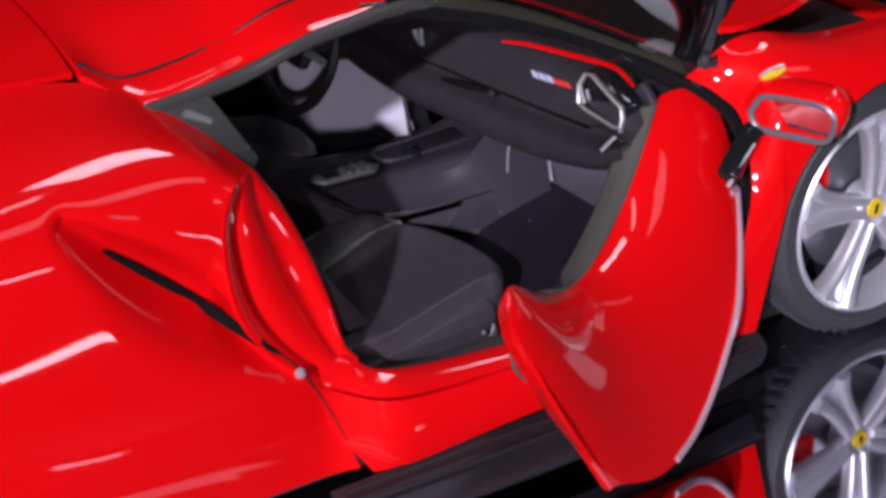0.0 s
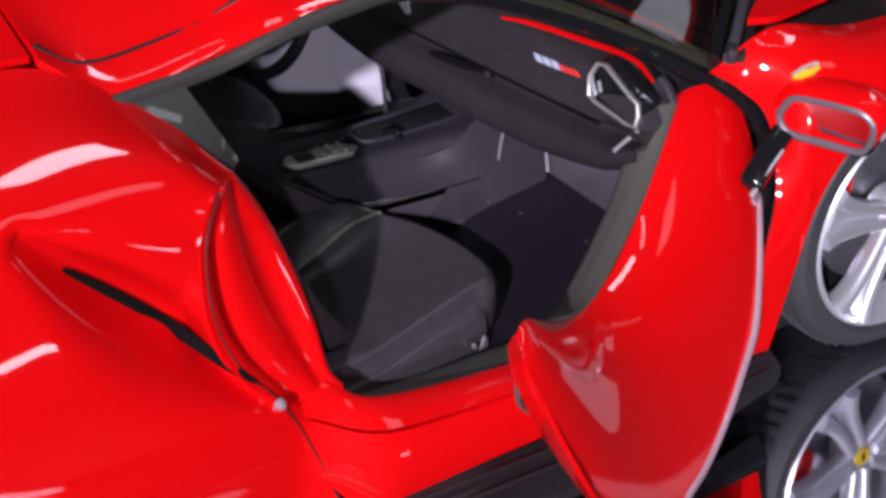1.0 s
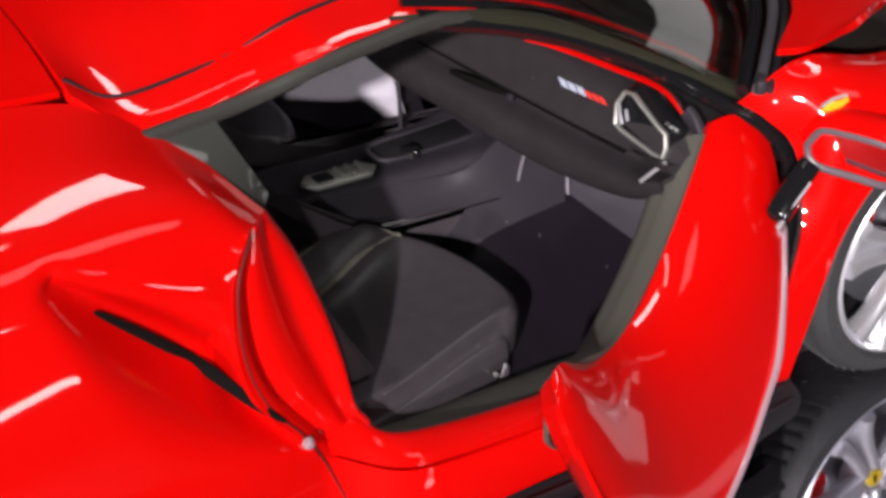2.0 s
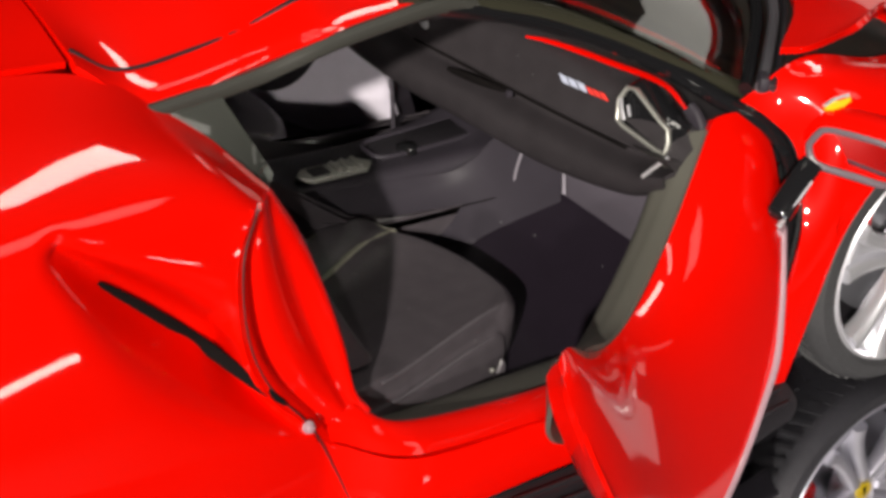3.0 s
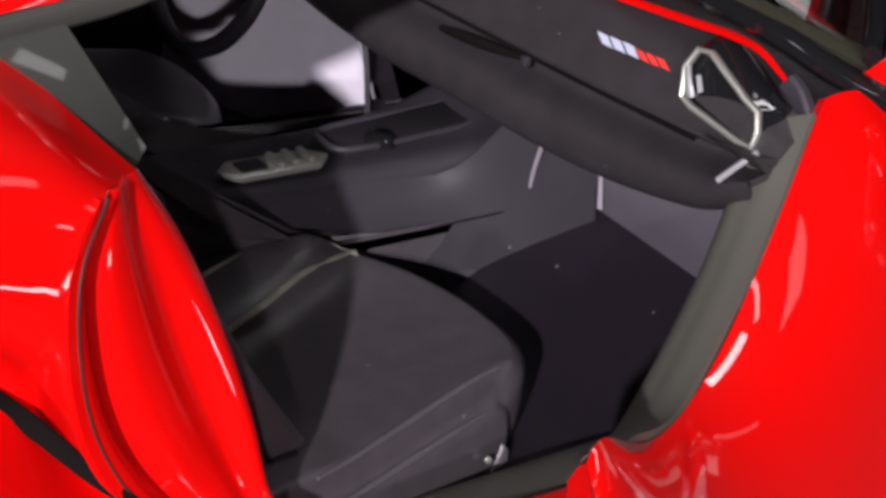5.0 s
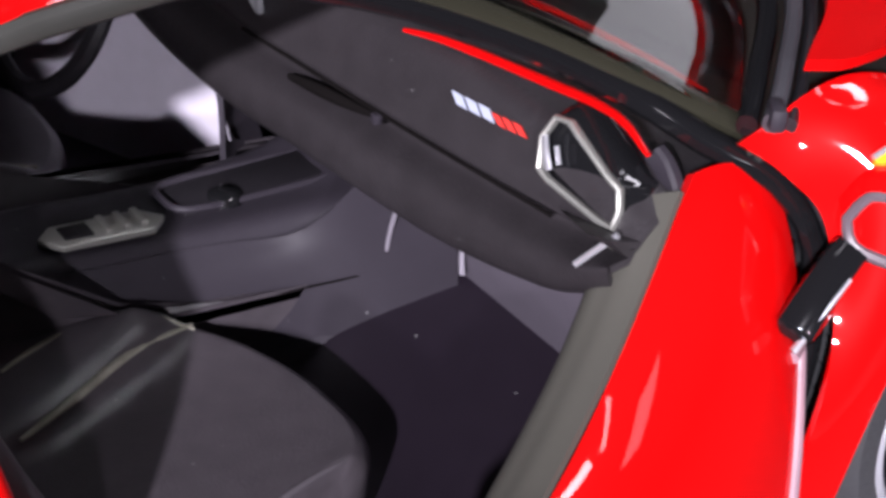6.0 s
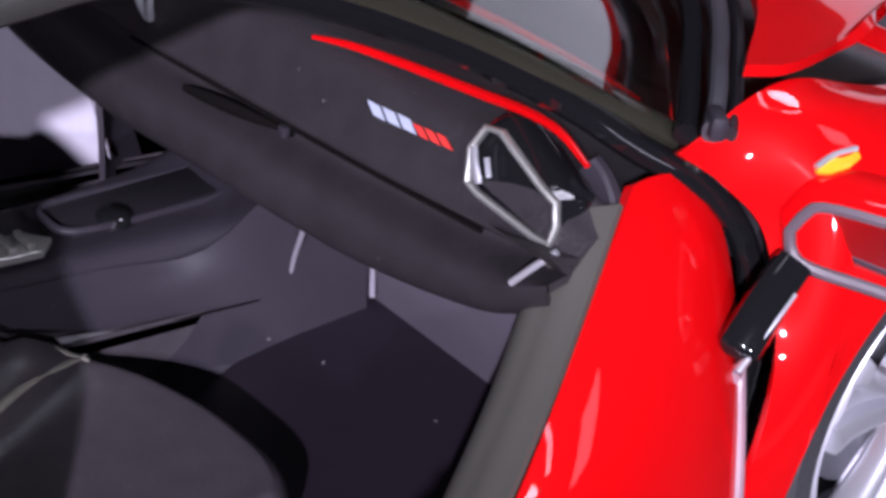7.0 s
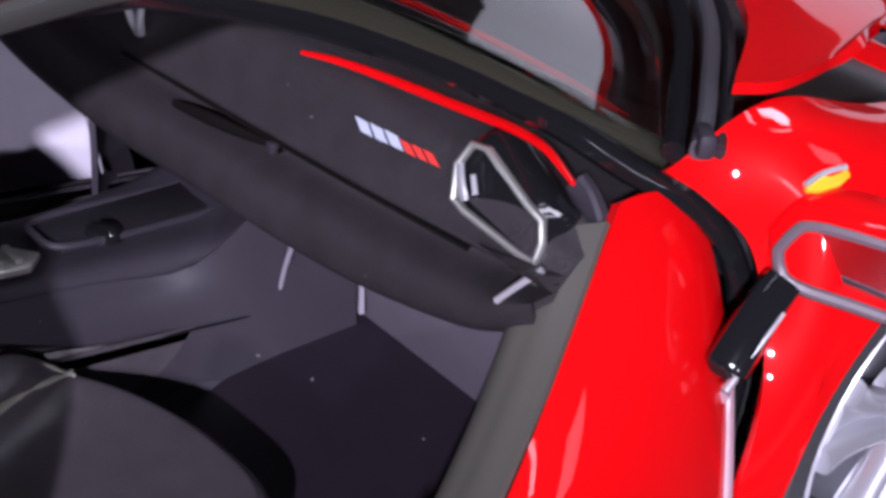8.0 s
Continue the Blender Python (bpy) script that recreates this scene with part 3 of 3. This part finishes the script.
gate = part("gear_gate", plate([(x + GX, y - .01, z) for x, y, z in ((-1.13, -.145, .443), (-.985, -.145, .439), (-.955, -.115, .438), (-.985, -.085, .439), (-1.13, -.085, .443), (-1.16, -.115, .444))], .012, .003), GATE_METAL, car, "brushed silver gear gate plate")
for k in range(3):
    part("gate_bar", slab((-1.055 + GX + k * .028, -.125, .457), (.012, .045, .01), .003), GATE_METAL, gate)
part("gate_slot", slab((-1.10 + GX, -.125, .4555), (.045, .035, .006), .002), BLACK_PLASTIC, gate)

# dashboard
DASH = []
for y, dx, lift in ((-.79, .05, .085), (-.74, .04, .055), (-.66, .03, .025), (-.45, 0, 0), (-.15, -.035, 0), (.05, -.055, 0), (.35, -.04, 0), (.6, .0, .02), (.79, .05, .085)):
    top = -.06 * max(0, abs(y) - .55) / .24
    DASH.append([(-.25 + dx, y, .70), (-.50 + dx, y, .735 + top), (-.62 + dx, y, .768 + top), (-.685 + dx, y, .755 + top), (-.715 + dx, y, .69 + top * .4), (-.73 + dx, y, .66 + lift * .1),
                 (-.705 + dx, y, .645 + lift * .2), (-.70 + dx, y, .625 + lift * .4), (-.75 + dx, y, .60 + lift * .6), (-.762 + dx, y, .56 + lift), (-.74 + dx, y, .525 + lift), (-.66 + dx, y, .515 + lift)])
part("dashboard", sheet(loft(DASH), 54, 60, 0.01), DASH_PLASTIC, car)


def on_dash(y, k):
    """A point on the dashboard's sloping face, k from its crease (0) up."""
    dx = np.interp(y, (-.84, -.70, -.45, -.15, .05), (.055, .035, 0, -.035, -.055))
    return Vector((-.73 + dx + .045 * k, y, .66 + .09 * k))


def dash_line(k, w, h, mat, nm):
    part(nm, sweep([on_dash(y, k) + Vector((-.002, 0, 0)) for y in (.02, -.1, -.25, -.4, -.55, -.66)], w, h), mat, car)


dash_line(-.04, .007, .006, MATT_BLACK, "dash_groove_shade")
slot = part("dash_slot", sweep([(-.775, -.105, .628), (-.769, -.16, .634), (-.762, -.23, .641), (-.752, -.30, .648)], .016, .020, taper=lambda k: .35 + .65 * math.sin(math.pi * min(1, .1 + .85 * k))), MATT_BLACK, car, "dark slot of the passenger air outlet")
part("slot_tab", slab((-.757, -.315, .650), (.012, .016, .016), .003), GREY_PLASTIC, slot)


def ink(y0, y1, k0, k1, mat, nm, lean=.012):
    a, b, c, d = on_dash(y0, k0), on_dash(y1, k0), on_dash(y1 - lean, k1), on_dash(y0 - lean, k1)
    out = Vector((-.9, 0, .45)) * .006
    part(nm, plate([p + out for p in (a, b, c, d)], .003), mat, car)


for k in range(3):
    ink(-.438 - k * .0262, -.438 - k * .0262 - .0215, .63 + k * .012, .77 + k * .012, WHITE_INK, "badge_bar", -.02)
for k in range(3):
    ink(-.518 - k * .0195, -.518 - k * .0195 - .0155, .665 + k * .012, .775 + k * .012, RED_INK, "badge_bar", -.02)

for side in (1, -1):
    vp = [Vector((x, y * side, z)) for x, y, z in ((-.629, -.572, .744), (-.624, -.594, .746), (-.613, -.666, .701), (-.609, -.690, .690), (-.613, -.700, .665), (-.622, -.702, .642), (-.629, -.680, .644), (-.647, -.593, .665), (-.649, -.574, .674), (-.641, -.563, .715))]
    vp = [p + Vector((-.045, -.043 * side, .031)) for p in vp]
    back = Vector((.93, .27 * side, -.26))
    vent = part("air_vent", ring_bar([p - back * .006 for p in vp], .010, .018), GATE_METAL, car, "silver framed side air vent")
    part("vent_mouth", plate([p + back * .012 for p in vp], .008), BLACK_GLOSS, vent)
    rows = []
    for k, out, lift in ((0.0, 1.05, 0), (.03, 1.18, .008), (.065, 1.22, .012), (.10, 1.05, .004)):
        mid = sum(vp, Vector()) / len(vp)
        rows.append([tuple(mid + (p - mid) * out + back * k + Vector((0, -.012 * side, lift)) * min(1, k * 40)) for p in vp + vp[:1]])
    part("vent_pod", sheet(loft(rows), 14, 50, 0.006), BLACK_GLOSS, vent, "glossy black vent pod")
    part("vent_slat", sweep([(-.695, -.614 * side, .753), (-.697, -.623 * side, .731), (-.698, -.635 * side, .711)], .010, .014), SILVER, vent)
    part("vent_slat", sweep([(-.687, -.631 * side, .743), (-.689, -.643 * side, .721)], .007, .010), SILVER, vent)
    part("hinge_arm", sweep([(-.588, -.712 * side, .752), (-.583, -.735 * side, .735), (-.582, -.760 * side, .705), (-.588, -.776 * side, .675)], .026, .032, sq=3), GREY_PLASTIC, car)
    part("hinge_pin", sweep([(-.725, -.743 * side, .632), (-.711, -.762 * side, .660), (-.695, -.782 * side, .688)], .010), SILVER, car)

part("glass_red_strip", sweep([(-.708, -.295, .772), (-.686, -.345, .7765), (-.664, -.42, .780), (-.645, -.55, .790), (-.637, -.64, .799), (-.637, -.70, .798), (-.645, -.76, .782)], .016, .013, taper=lambda k: .25 + .8 * math.sin(math.pi * min(1, .1 + .8 * k))), RED, car)

# centre vent trim
cv = part("centre_vent", sweep([(-.772, .035, .722), (-.772, .022, .705), (-.77, .004, .690)], .010, .014, up=(1, 0, 0)), SILVER, car, "silver framed centre air vent")
part("vent_side", sweep([(-.772, .000, .735), (-.775, -.004, .712), (-.77, -.002, .690)], .013, .014, up=(1, 0, 0)), SILVER, cv)


# seats
def build_seat(cy, side):
    seat = new("seat")
    seat.parent = car
    seat["label"] = "dark grey moulded bucket seat"
    rows = []
    for o, zt, fx in ((.215, .18, -1.10), (.205, .30, -1.075), (.195, .345, -1.05), (.165, .345, -1.0), (.12, .338, -.955), (.06, .331, -.922), (0, .328, -.905), (-.06, .328, -.90), (-.12, .330, -.902), (-.165, .333, -.915), (-.195, .336, -.935),
                      (-.208, .334, -.950), (-.214, .320, -.962), (-.218, .300, -.972), (-.224, .288, -.980), (-.232, .284, -.985), (-.238, .272, -.990), (-.242, .245, -.995), (-.245, .215, -1.0), (-.247, .17, -1.0)):
        row = []
        for x, z in ((-1.46, zt + .02), (-1.38, zt + .01), (-1.30, zt), (-1.20, zt), (-1.11, zt), (fx - .05, zt), (fx - .022, zt - .005), (fx - .005, zt - .022), (fx, zt - .05), (fx - .006, min(zt, .26) - .05), (fx - .03, .172)):
            spread = .33 * max(0, -x - 1.0) * min(1, max(0, (-.06 - o) / .14))
            row.append((x, cy + (o - spread) * side, max(.165, z)))
        rows.append(row)
    cush = loft(rows)

    def cushion(u, v):
        """The cushion, its inner bolster raised between two lines of piping."""
        p = cush(u, v)
        o = (p[1] - cy) * side
        line = .165 - .50 * max(0, -p[0] - 1.02)
        rise = 1 / (1 + math.exp(-(o - line) / .012)) * min(1, max(0, (-p[0] - 1.0) / .10)) * min(1, max(0, (p[2] - .25) / .06))
        return p + np.array((0, 0, .034 * rise))

    part("cushion", sheet(cushion, 96, 60, 0.012), SEAT_PLASTIC, seat)
    part("seat_base", slab((-1.2, cy, .20), (.40, .38, .06), .02), BLACK_PLASTIC, seat)
    soft = lambda k: .25 + .75 * math.sin(math.pi * min(1, max(0, .05 + .9 * k))) ** .6
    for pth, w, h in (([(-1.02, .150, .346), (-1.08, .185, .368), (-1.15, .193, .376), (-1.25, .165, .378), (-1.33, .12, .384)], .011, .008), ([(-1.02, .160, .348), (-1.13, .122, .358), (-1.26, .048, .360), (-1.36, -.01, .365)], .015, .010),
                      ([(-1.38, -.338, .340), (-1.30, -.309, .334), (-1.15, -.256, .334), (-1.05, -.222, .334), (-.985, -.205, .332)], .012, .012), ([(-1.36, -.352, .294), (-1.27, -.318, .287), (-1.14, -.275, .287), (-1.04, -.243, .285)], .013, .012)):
        part("bolster_piping", sweep([(x, cy + o * side, z) for x, o, z in pth], w, h, taper=soft), LIT_PIPING if pth[0][1] > 0 else PIPING, seat)
    back = []
    for x, z, w, d in ((-1.36, .36, .27, .09), (-1.45, .50, .28, .09), (-1.55, .71, .225, .06), (-1.63, .85, .14, .03)):
        back.append([(x - .11, -w - .005, z - .02), (x - .05, -w - .022, z), (x - .005, -w, z), (x - d * .6, -w * .62, z + .01), (x - d, 0, z + .012), (x - d * .6, w * .62, z + .01), (x - .005, w, z), (x - .05, w + .022, z), (x - .11, w + .005, z - .02)])
    back.append([(x - .04, y * .72, z + .02) for x, y, z in back[-1]])
    g = loft(back)
    part("backrest", sheet(lambda u, v: g(u, v) + np.array((0, cy, 0)), 28, 40, 0.012), SEAT_PLASTIC, seat)
    part("height_knob", lathe([(0, .006), (.005, .005), (.006, 0)], 14), GATE_METAL, seat).matrix_local = Matrix.Translation(Vector((-1.045, cy - .268 * side, .222)) * S) @ Matrix.Rotation(radians(180), 4, "X")
    return seat


build_seat(-.43, 1)
build_seat(.42, -1)

# driver's side: steering wheel, far door card
wheel_m = Matrix.Translation((-.93, .40, .60)) @ Matrix.Rotation(radians(-68), 4, "Y")
rim_pts = [wheel_m @ Vector((.175 * math.cos(a), .18 * math.sin(a), 0)) for a in np.linspace(0, 2 * math.pi, 41)[:-1]]
sw = part("steering_wheel", ring_bar(rim_pts, .034), BLACK_PLASTIC, car, "black steering wheel with silver spokes")
part("hub", slab((0, 0, 0), (.11, .11, .04), .02, wheel_m), BLACK_PLASTIC, sw)
for a in (0, math.pi, -math.pi / 2):
    part("spoke", sweep([wheel_m @ Vector((.05 * math.cos(a + 1.57), .05 * math.sin(a + 1.57), 0)), wheel_m @ Vector((.17 * math.cos(a + 1.57), .17 * math.sin(a + 1.57), .01))], .03, .014), SILVER, sw)
part("steering_column", sweep([wheel_m @ Vector((0, 0, -.02)), Vector((-.7, .40, .55))], .07), BLACK_PLASTIC, car)
part("far_door_card", sheet(loft((((-1.62, .86, .80), (-1.0, .86, .72), (-.45, .84, .70)), ((-1.6, .80, .66), (-1.0, .78, .60), (-.45, .76, .60)), ((-1.6, .78, .5), (-1.0, .74, .45), (-.45, .74, .45)), ((-1.6, .80, .17), (-1.0, .79, .17), (-.45, .79, .17)))), 14, 14, 0.02), BLACK_PLASTIC, car)
part("far_door_skin", sheet(loft((((-1.70, .88, .86), (-1.1, .90, .76), (-.48, .86, .74)), ((-1.72, .96, .6), (-1.1, .96, .55), (-.46, .965, .55)), ((-1.6, .975, .28), (-1.1, .975, .28), (-.45, .97, .28)))), 14, 16, 0.012), RED, car)

# ---- open door ----
TH = radians(30)
HINGE = np.array((-.565, -.772, 0.0))
D_ALONG, D_OUT = np.array((-math.cos(TH), -math.sin(TH), 0)), np.array((math.sin(TH), -math.cos(TH), 0))


def door_at(s, o, z):
    return HINGE + D_ALONG * s + D_OUT * o + np.array((0, 0, z))


def door_rows(rows):
    return loft([[door_at(*p) for p in row] for row in rows])


def pressed(rows):
    """One calm pressing through the door's rows."""
    st = np.array([[door_at(*p) for p in row] for row in rows])
    us, vs = np.linspace(-1, 1, st.shape[0]), np.linspace(-1, 1, st.shape[1])
    w = np.array([3.0] + [1.0] * (len(vs) - 2) + [3.0])
    iu, iv = np.linalg.pinv(np.vander(us, 5)), np.linalg.pinv(np.vander(vs, 3) * w[:, None]) * w
    c = np.einsum("ai,ijk,bj->abk", iu, st, iv)
    return lambda u, v: np.einsum("a,abk,b->k", np.vander([2 * u - 1], 5)[0], c, np.vander([2 * v - 1], 3)[0])


door = new("door")
door.parent = car
door["label"] = "open red passenger door"
DOOR = (
    ((0, 0, .745), (-.03, .035, .737), (-.145, .115, .63), (-.06, .195, .50), (.10, .24, .28)),
    ((.2, 0, .578), (.19, .04, .566), (.16, .16, .46), (.19, .215, .32), (.25, .24, .13)),
    ((.47, 0, .475), (.47, .04, .459), (.47, .15, .35), (.46, .2, .21), (.44, .23, .045)),
    ((.71, 0, .555), (.715, .035, .535), (.71, .13, .4), (.68, .18, .26), (.62, .21, .08)),
    ((.86, 0, .615), (.88, .028, .59), (.91, .1, .47), (.87, .155, .33), (.75, .19, .13)))
part("outer_skin", sheet(pressed(DOOR), 40, 36, 0.016), RED, door)
CARD = [[(s, -.004, z - .004), (s, -.05 * k, z - .03 * k), (s, -.085 * k, z - .085 * k), (s, -.075 * k, max(.15, z - .28 * k))] for s, z, k in ((.03, .73, 1), (.2, .575, 1), (.47, .472, 1), (.68, .538, .75), (.80, .585, .2))]
part("inner_card", sheet(door_rows(CARD), 30, 20, 0.01), CARD_PLASTIC, door, "olive grey plastic inner door card")
END = [[(.86, 0, .615), (.90, .05, .555), (.91, .1, .47), (.87, .155, .33), (.75, .19, .13)], [(.848, -.012, .60), (.875, .025, .54), (.875, .06, .45), (.83, .10, .32), (.71, .14, .14)], [(.83, -.03, .56), (.845, -.01, .51), (.83, .02, .43), (.78, .05, .32), (.68, .1, .18)]]
part("shut_face", sheet(door_rows(END), 10, 18, 0.01), RED, door)

DOOR_F = pressed(DOOR)
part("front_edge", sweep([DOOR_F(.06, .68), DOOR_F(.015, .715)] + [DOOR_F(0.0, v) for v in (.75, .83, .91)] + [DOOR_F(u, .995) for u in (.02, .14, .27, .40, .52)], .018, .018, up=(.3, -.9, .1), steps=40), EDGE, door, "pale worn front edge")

# mirror
RIM = [Vector(p) for p in ((-.396, -.900, .699), (-.386, -.909, .724), (-.374, -.923, .737), (-.345, -.975, .739), (-.312, -1.034, .735), (-.300, -1.058, .720), (-.298, -1.066, .701), (-.304, -1.063, .672), (-.316, -1.050, .655), (-.350, -.990, .657), (-.386, -.928, .662), (-.395, -.908, .677))]
MID = sum(RIM, Vector()) / len(RIM)
FWD = Vector((.85, .5, -.15)).normalized()


def rim_ring(size, ahead, lift=0.0, n=36):
    """The mirror's outline, scaled about its middle and moved forward."""
    q = [tuple(p) for p in RIM] + [tuple(RIM[0])]
    return [tuple(MID + (Vector(cr(q, k / n)) - MID) * size + FWD * ahead + Vector((0, 0, lift))) for k in range(n)]


shells = [rim_ring(1.14, 0, .003), rim_ring(1.27, .020, .019), rim_ring(1.30, .052, .032), rim_ring(1.06, .09, .034), rim_ring(.55, .11, .028), rim_ring(.05, .115, .026)]
mir = part("wing_mirror", sheet(loft([r + r[:1] for r in shells]), 24, 72, 0), RED, door, "red wing mirror shell")
part("mirror_frame", ring_bar(rim_ring(1.07, .004), .017, .017), MIRROR_RIM, mir, "dark grey mirror frame")
TILT = Vector((-.903, -.43, -.024)).normalized()
glass = [Vector(p) for p in rim_ring(1.0, .020)]
glass = [p - FWD * ((p - MID - FWD * .020).dot(TILT) / FWD.dot(TILT)) for p in glass]
part("mirror_glass", plate(glass, .004), MIRROR, mir, "mirror foil that reflects the red body")
low = [[p for p in rim_ring(k, a, l, 48) if p[2] < .672 + l] for k, a, l in ((1.16, -.002, -.004), (1.235, .022, -.002), (1.20, .056, .002))]
low = [sorted(r, key=lambda p: p[1]) for r in low]
m = min(len(r) for r in low)
part("mirror_underside", sheet(loft([r[:m] for r in low]), 10, 24, 0.006), BLACK_GLOSS, mir, "glossy black lower edge")
part("mirror_stalk", sweep([(-.493, -.924, .556), (-.463, -.922, .600), (-.432, -.918, .636), (-.40, -.914, .664)], .056, .038, up=(.85, .5, -.15), sq=3, taper=lambda k: (1.08 - .15 * k) * min(1, .35 + 9 * k) ** .6), BLACK_GLOSS, door, "glossy black mirror stalk")
part("stalk_highlight", sweep([(-.500, -.940, .548), (-.479, -.943, .580), (-.453, -.944, .612), (-.424, -.942, .640)], .010, .009, taper=lambda k: 1.3 - .5 * k), SILVER, door, "bright strip for the gloss highlight of the mirror stalk")

# ---- bonnet, cowl, luggage tub ----
HOOD = ([(-.405, -.775, .878), (-.215, -.615, .893), (-.03, -.3, .91), (.03, 0, .915), (-.03, .3, .91), (-.215, .615, .893), (-.405, .775, .878)],
        [(-.335, -.795, .878), (-.12, -.65, .885), (.03, -.32, .895), (.07, 0, .90), (.03, .32, .895), (-.12, .65, .885), (-.335, .795, .878)],
        [(-.19, -.762, .875), (.05, -.62, .86), (.22, -.32, .865), (.26, 0, .87), (.22, .32, .865), (.05, .62, .86), (-.19, .762, .875)],
        [(-.02, -.695, .865), (.22, -.56, .82), (.42, -.3, .815), (.46, 0, .82), (.42, .3, .815), (.22, .56, .82), (-.02, .695, .865)],
        [(.35, -.52, .72), (.50, -.42, .70), (.66, -.22, .68), (.70, 0, .68), (.66, .22, .68), (.50, .42, .70), (.35, .52, .72)])
part("bonnet", sheet(loft(HOOD), 30, 48, 0.016), RED, car, "red bonnet lifted above the luggage tub")
part("luggage_tub", sheet(loft((((-.48, -.77, .76), (-.15, -.77, .78), (.25, -.73, .72), (.6, -.5, .6)), ((-.45, -.70, .74), (-.15, -.66, .70), (.25, -.62, .66), (.55, -.45, .56)), ((-.40, 0, .72), (-.10, 0, .66), (.3, 0, .6), (.65, 0, .5)), ((-.45, .70, .74), (-.15, .66, .70), (.25, .62, .66), (.55, .45, .56)), ((-.48, .77, .76), (-.15, .77, .78), (.25, .73, .72), (.6, .5, .6)))), 40, 20, 0.01), TRIM_GREY, car)
for side in (1, -1):
    part("cowl_trim", sweep([(-.462, -.790, .803), (-.375, -.715, .824), (-.19, -.53, .847), (-.05, -.28, .867), (-.01, 0, .872)], .026, .030, side=side, sq=3), STRUT_GREY, car, "dark grey cowl trim")
    part("cowl_edge", sweep([(-.485, -.768, .795), (-.405, -.695, .814), (-.225, -.515, .836), (-.085, -.275, .856), (-.045, 0, .861)], .030, .034, side=side), BLACK_GLOSS, car)
    part("cowl_seal", sweep([(-.437, -.800, .800), (-.352, -.728, .822), (-.168, -.542, .846), (-.03, -.285, .866), (.01, 0, .871)], .018, .026, side=side), BLACK_PLASTIC, car)
    part("hinge_bracket", slab((-.452, -.785 * side, .812), (.024, .05, .035), .008, Matrix.Rotation(radians(-35 * side), 4, "Z")), GREY_PLASTIC, car)

shield = [(-.361, -.870, .753), (-.320, -.870, .766), (-.278, -.880, .773), (-.279, -.894, .763), (-.308, -.898, .754), (-.343, -.890, .748), (-.362, -.878, .748)]
shield = [tuple(Vector(shield[1]).lerp(Vector(p), .78)) for p in shield]
sh = part("wing_shield", plate([Vector(p) + Vector((-.0138, -.0175, .0245)) for p in shield], .010, .002), YELLOW, car, "yellow enamel shield badge on the wing")
part("shield_edge", sweep([Vector(p) + Vector((-.0138, -.017, .0235)) for p in shield[:3]], .009), SILVER, sh)


# ---- wheels ----
def build_wheel(x, y, side):
    wheel = new("wheel")
    wheel.parent = car
    wheel.matrix_local = Matrix.Translation(Vector((x, y, .345)) * S) @ (Matrix.Rotation(math.pi, 4, "Z") if side < 0 else Matrix())
    prof = [(.275, -.115), (.29, -.13), (.318, -.125), (.335, -.105), (.345, -.085), (.345, .085), (.335, .105), (.318, .125), (.275, .115)]
    tyre = part("tyre", lathe(prof, 72), RUBBER, wheel, "black ribbed rubber tyre")
    bm = bmesh.new()
    for k in range(60):
        m = Matrix.Rotation(2 * math.pi * k / 60, 4, "Y")
        for o in (-1, 1):
            slab((0, 0, 0), (.012, .075, .008), 0, m @ Matrix.Translation((0, o * .05, .345)) @ Matrix.Rotation(radians(20 * o), 4, "Z"), bm=bm)
    part("tread", bm, RUBBER, tyre, smooth=False)
    rim = part("rim", lathe([(.278, -.118), (.272, -.125), (.262, -.118), (.255, -.09), (.245, -.06), (.245, .09), (.27, .11)], 72), SILVER, wheel, "silver five-spoke alloy rim")
    bm = bmesh.new()
    for k in range(5):
        a = 2 * math.pi * k / 5 + .35
        for off in (-1, 1):
            ring = [Vector((r * math.cos(a + off * w), -d, r * math.sin(a + off * w))) for r, w, d in ((.045, .42, .090), (.10, .22, .097), (.16, .165, .102), (.22, .17, .106), (.262, .205, .108))]
            sweep(ring, .034, .050, up=(0, 1, 0), steps=14, n=20, sq=3.2, taper=lambda q: .85 + .45 * q * q, bm=bm)
        web = [Vector((r * math.cos(a), -d, r * math.sin(a))) for r, d in ((.05, .078), (.14, .078), (.22, .086), (.262, .100))]
        sweep(web, .046, .030, up=(0, 1, 0), steps=10, n=12, sq=4, taper=lambda q: .7 + .9 * q, bm=bm)
    part("spokes", bm, SILVER, rim)
    part("hub", lathe([(0, -.098), (.045, -.098), (.06, -.085), (.062, -.04)], 30), SILVER, rim)
    part("centre_cap", lathe([(0, -.104), (.024, -.104), (.026, -.098)], 24), YELLOW, rim, "yellow centre cap")
    part("cap_mark", slab((0, -.1045, 0), (.011, .002, .027), .0008, Matrix.Rotation(radians(12), 4, "Y")), BLACK_GLOSS, rim, "small black mark on the cap")
    part("brake_disc", lathe([(.03, -.03), (.19, -.03), (.19, -.01), (.03, -.01)], 40), DISC_METAL, wheel)
    part("brake_caliper", slab((-.155, -.03, .06), (.08, .05, .18), .015), RED, wheel, "red brake caliper")
    part("wheel_back", lathe([(0, .05), (.25, .05), (.25, .06), (0, .06)], 30), BLACK_PLASTIC, wheel)


for x in (ARCH_F, ARCH_R):
    for side in (1, -1):
        build_wheel(x, -.825 * side, side)
    for side in (1, -1):
        part("wheel_housing", slab((x, -.72 * side, .64), (.74, .22, .10), .03), BLACK_PLASTIC, car)
part("chassis", slab((-1.3, 0, .11), (3.9, 1.7, .07), .02), BLACK_PLASTIC, car)
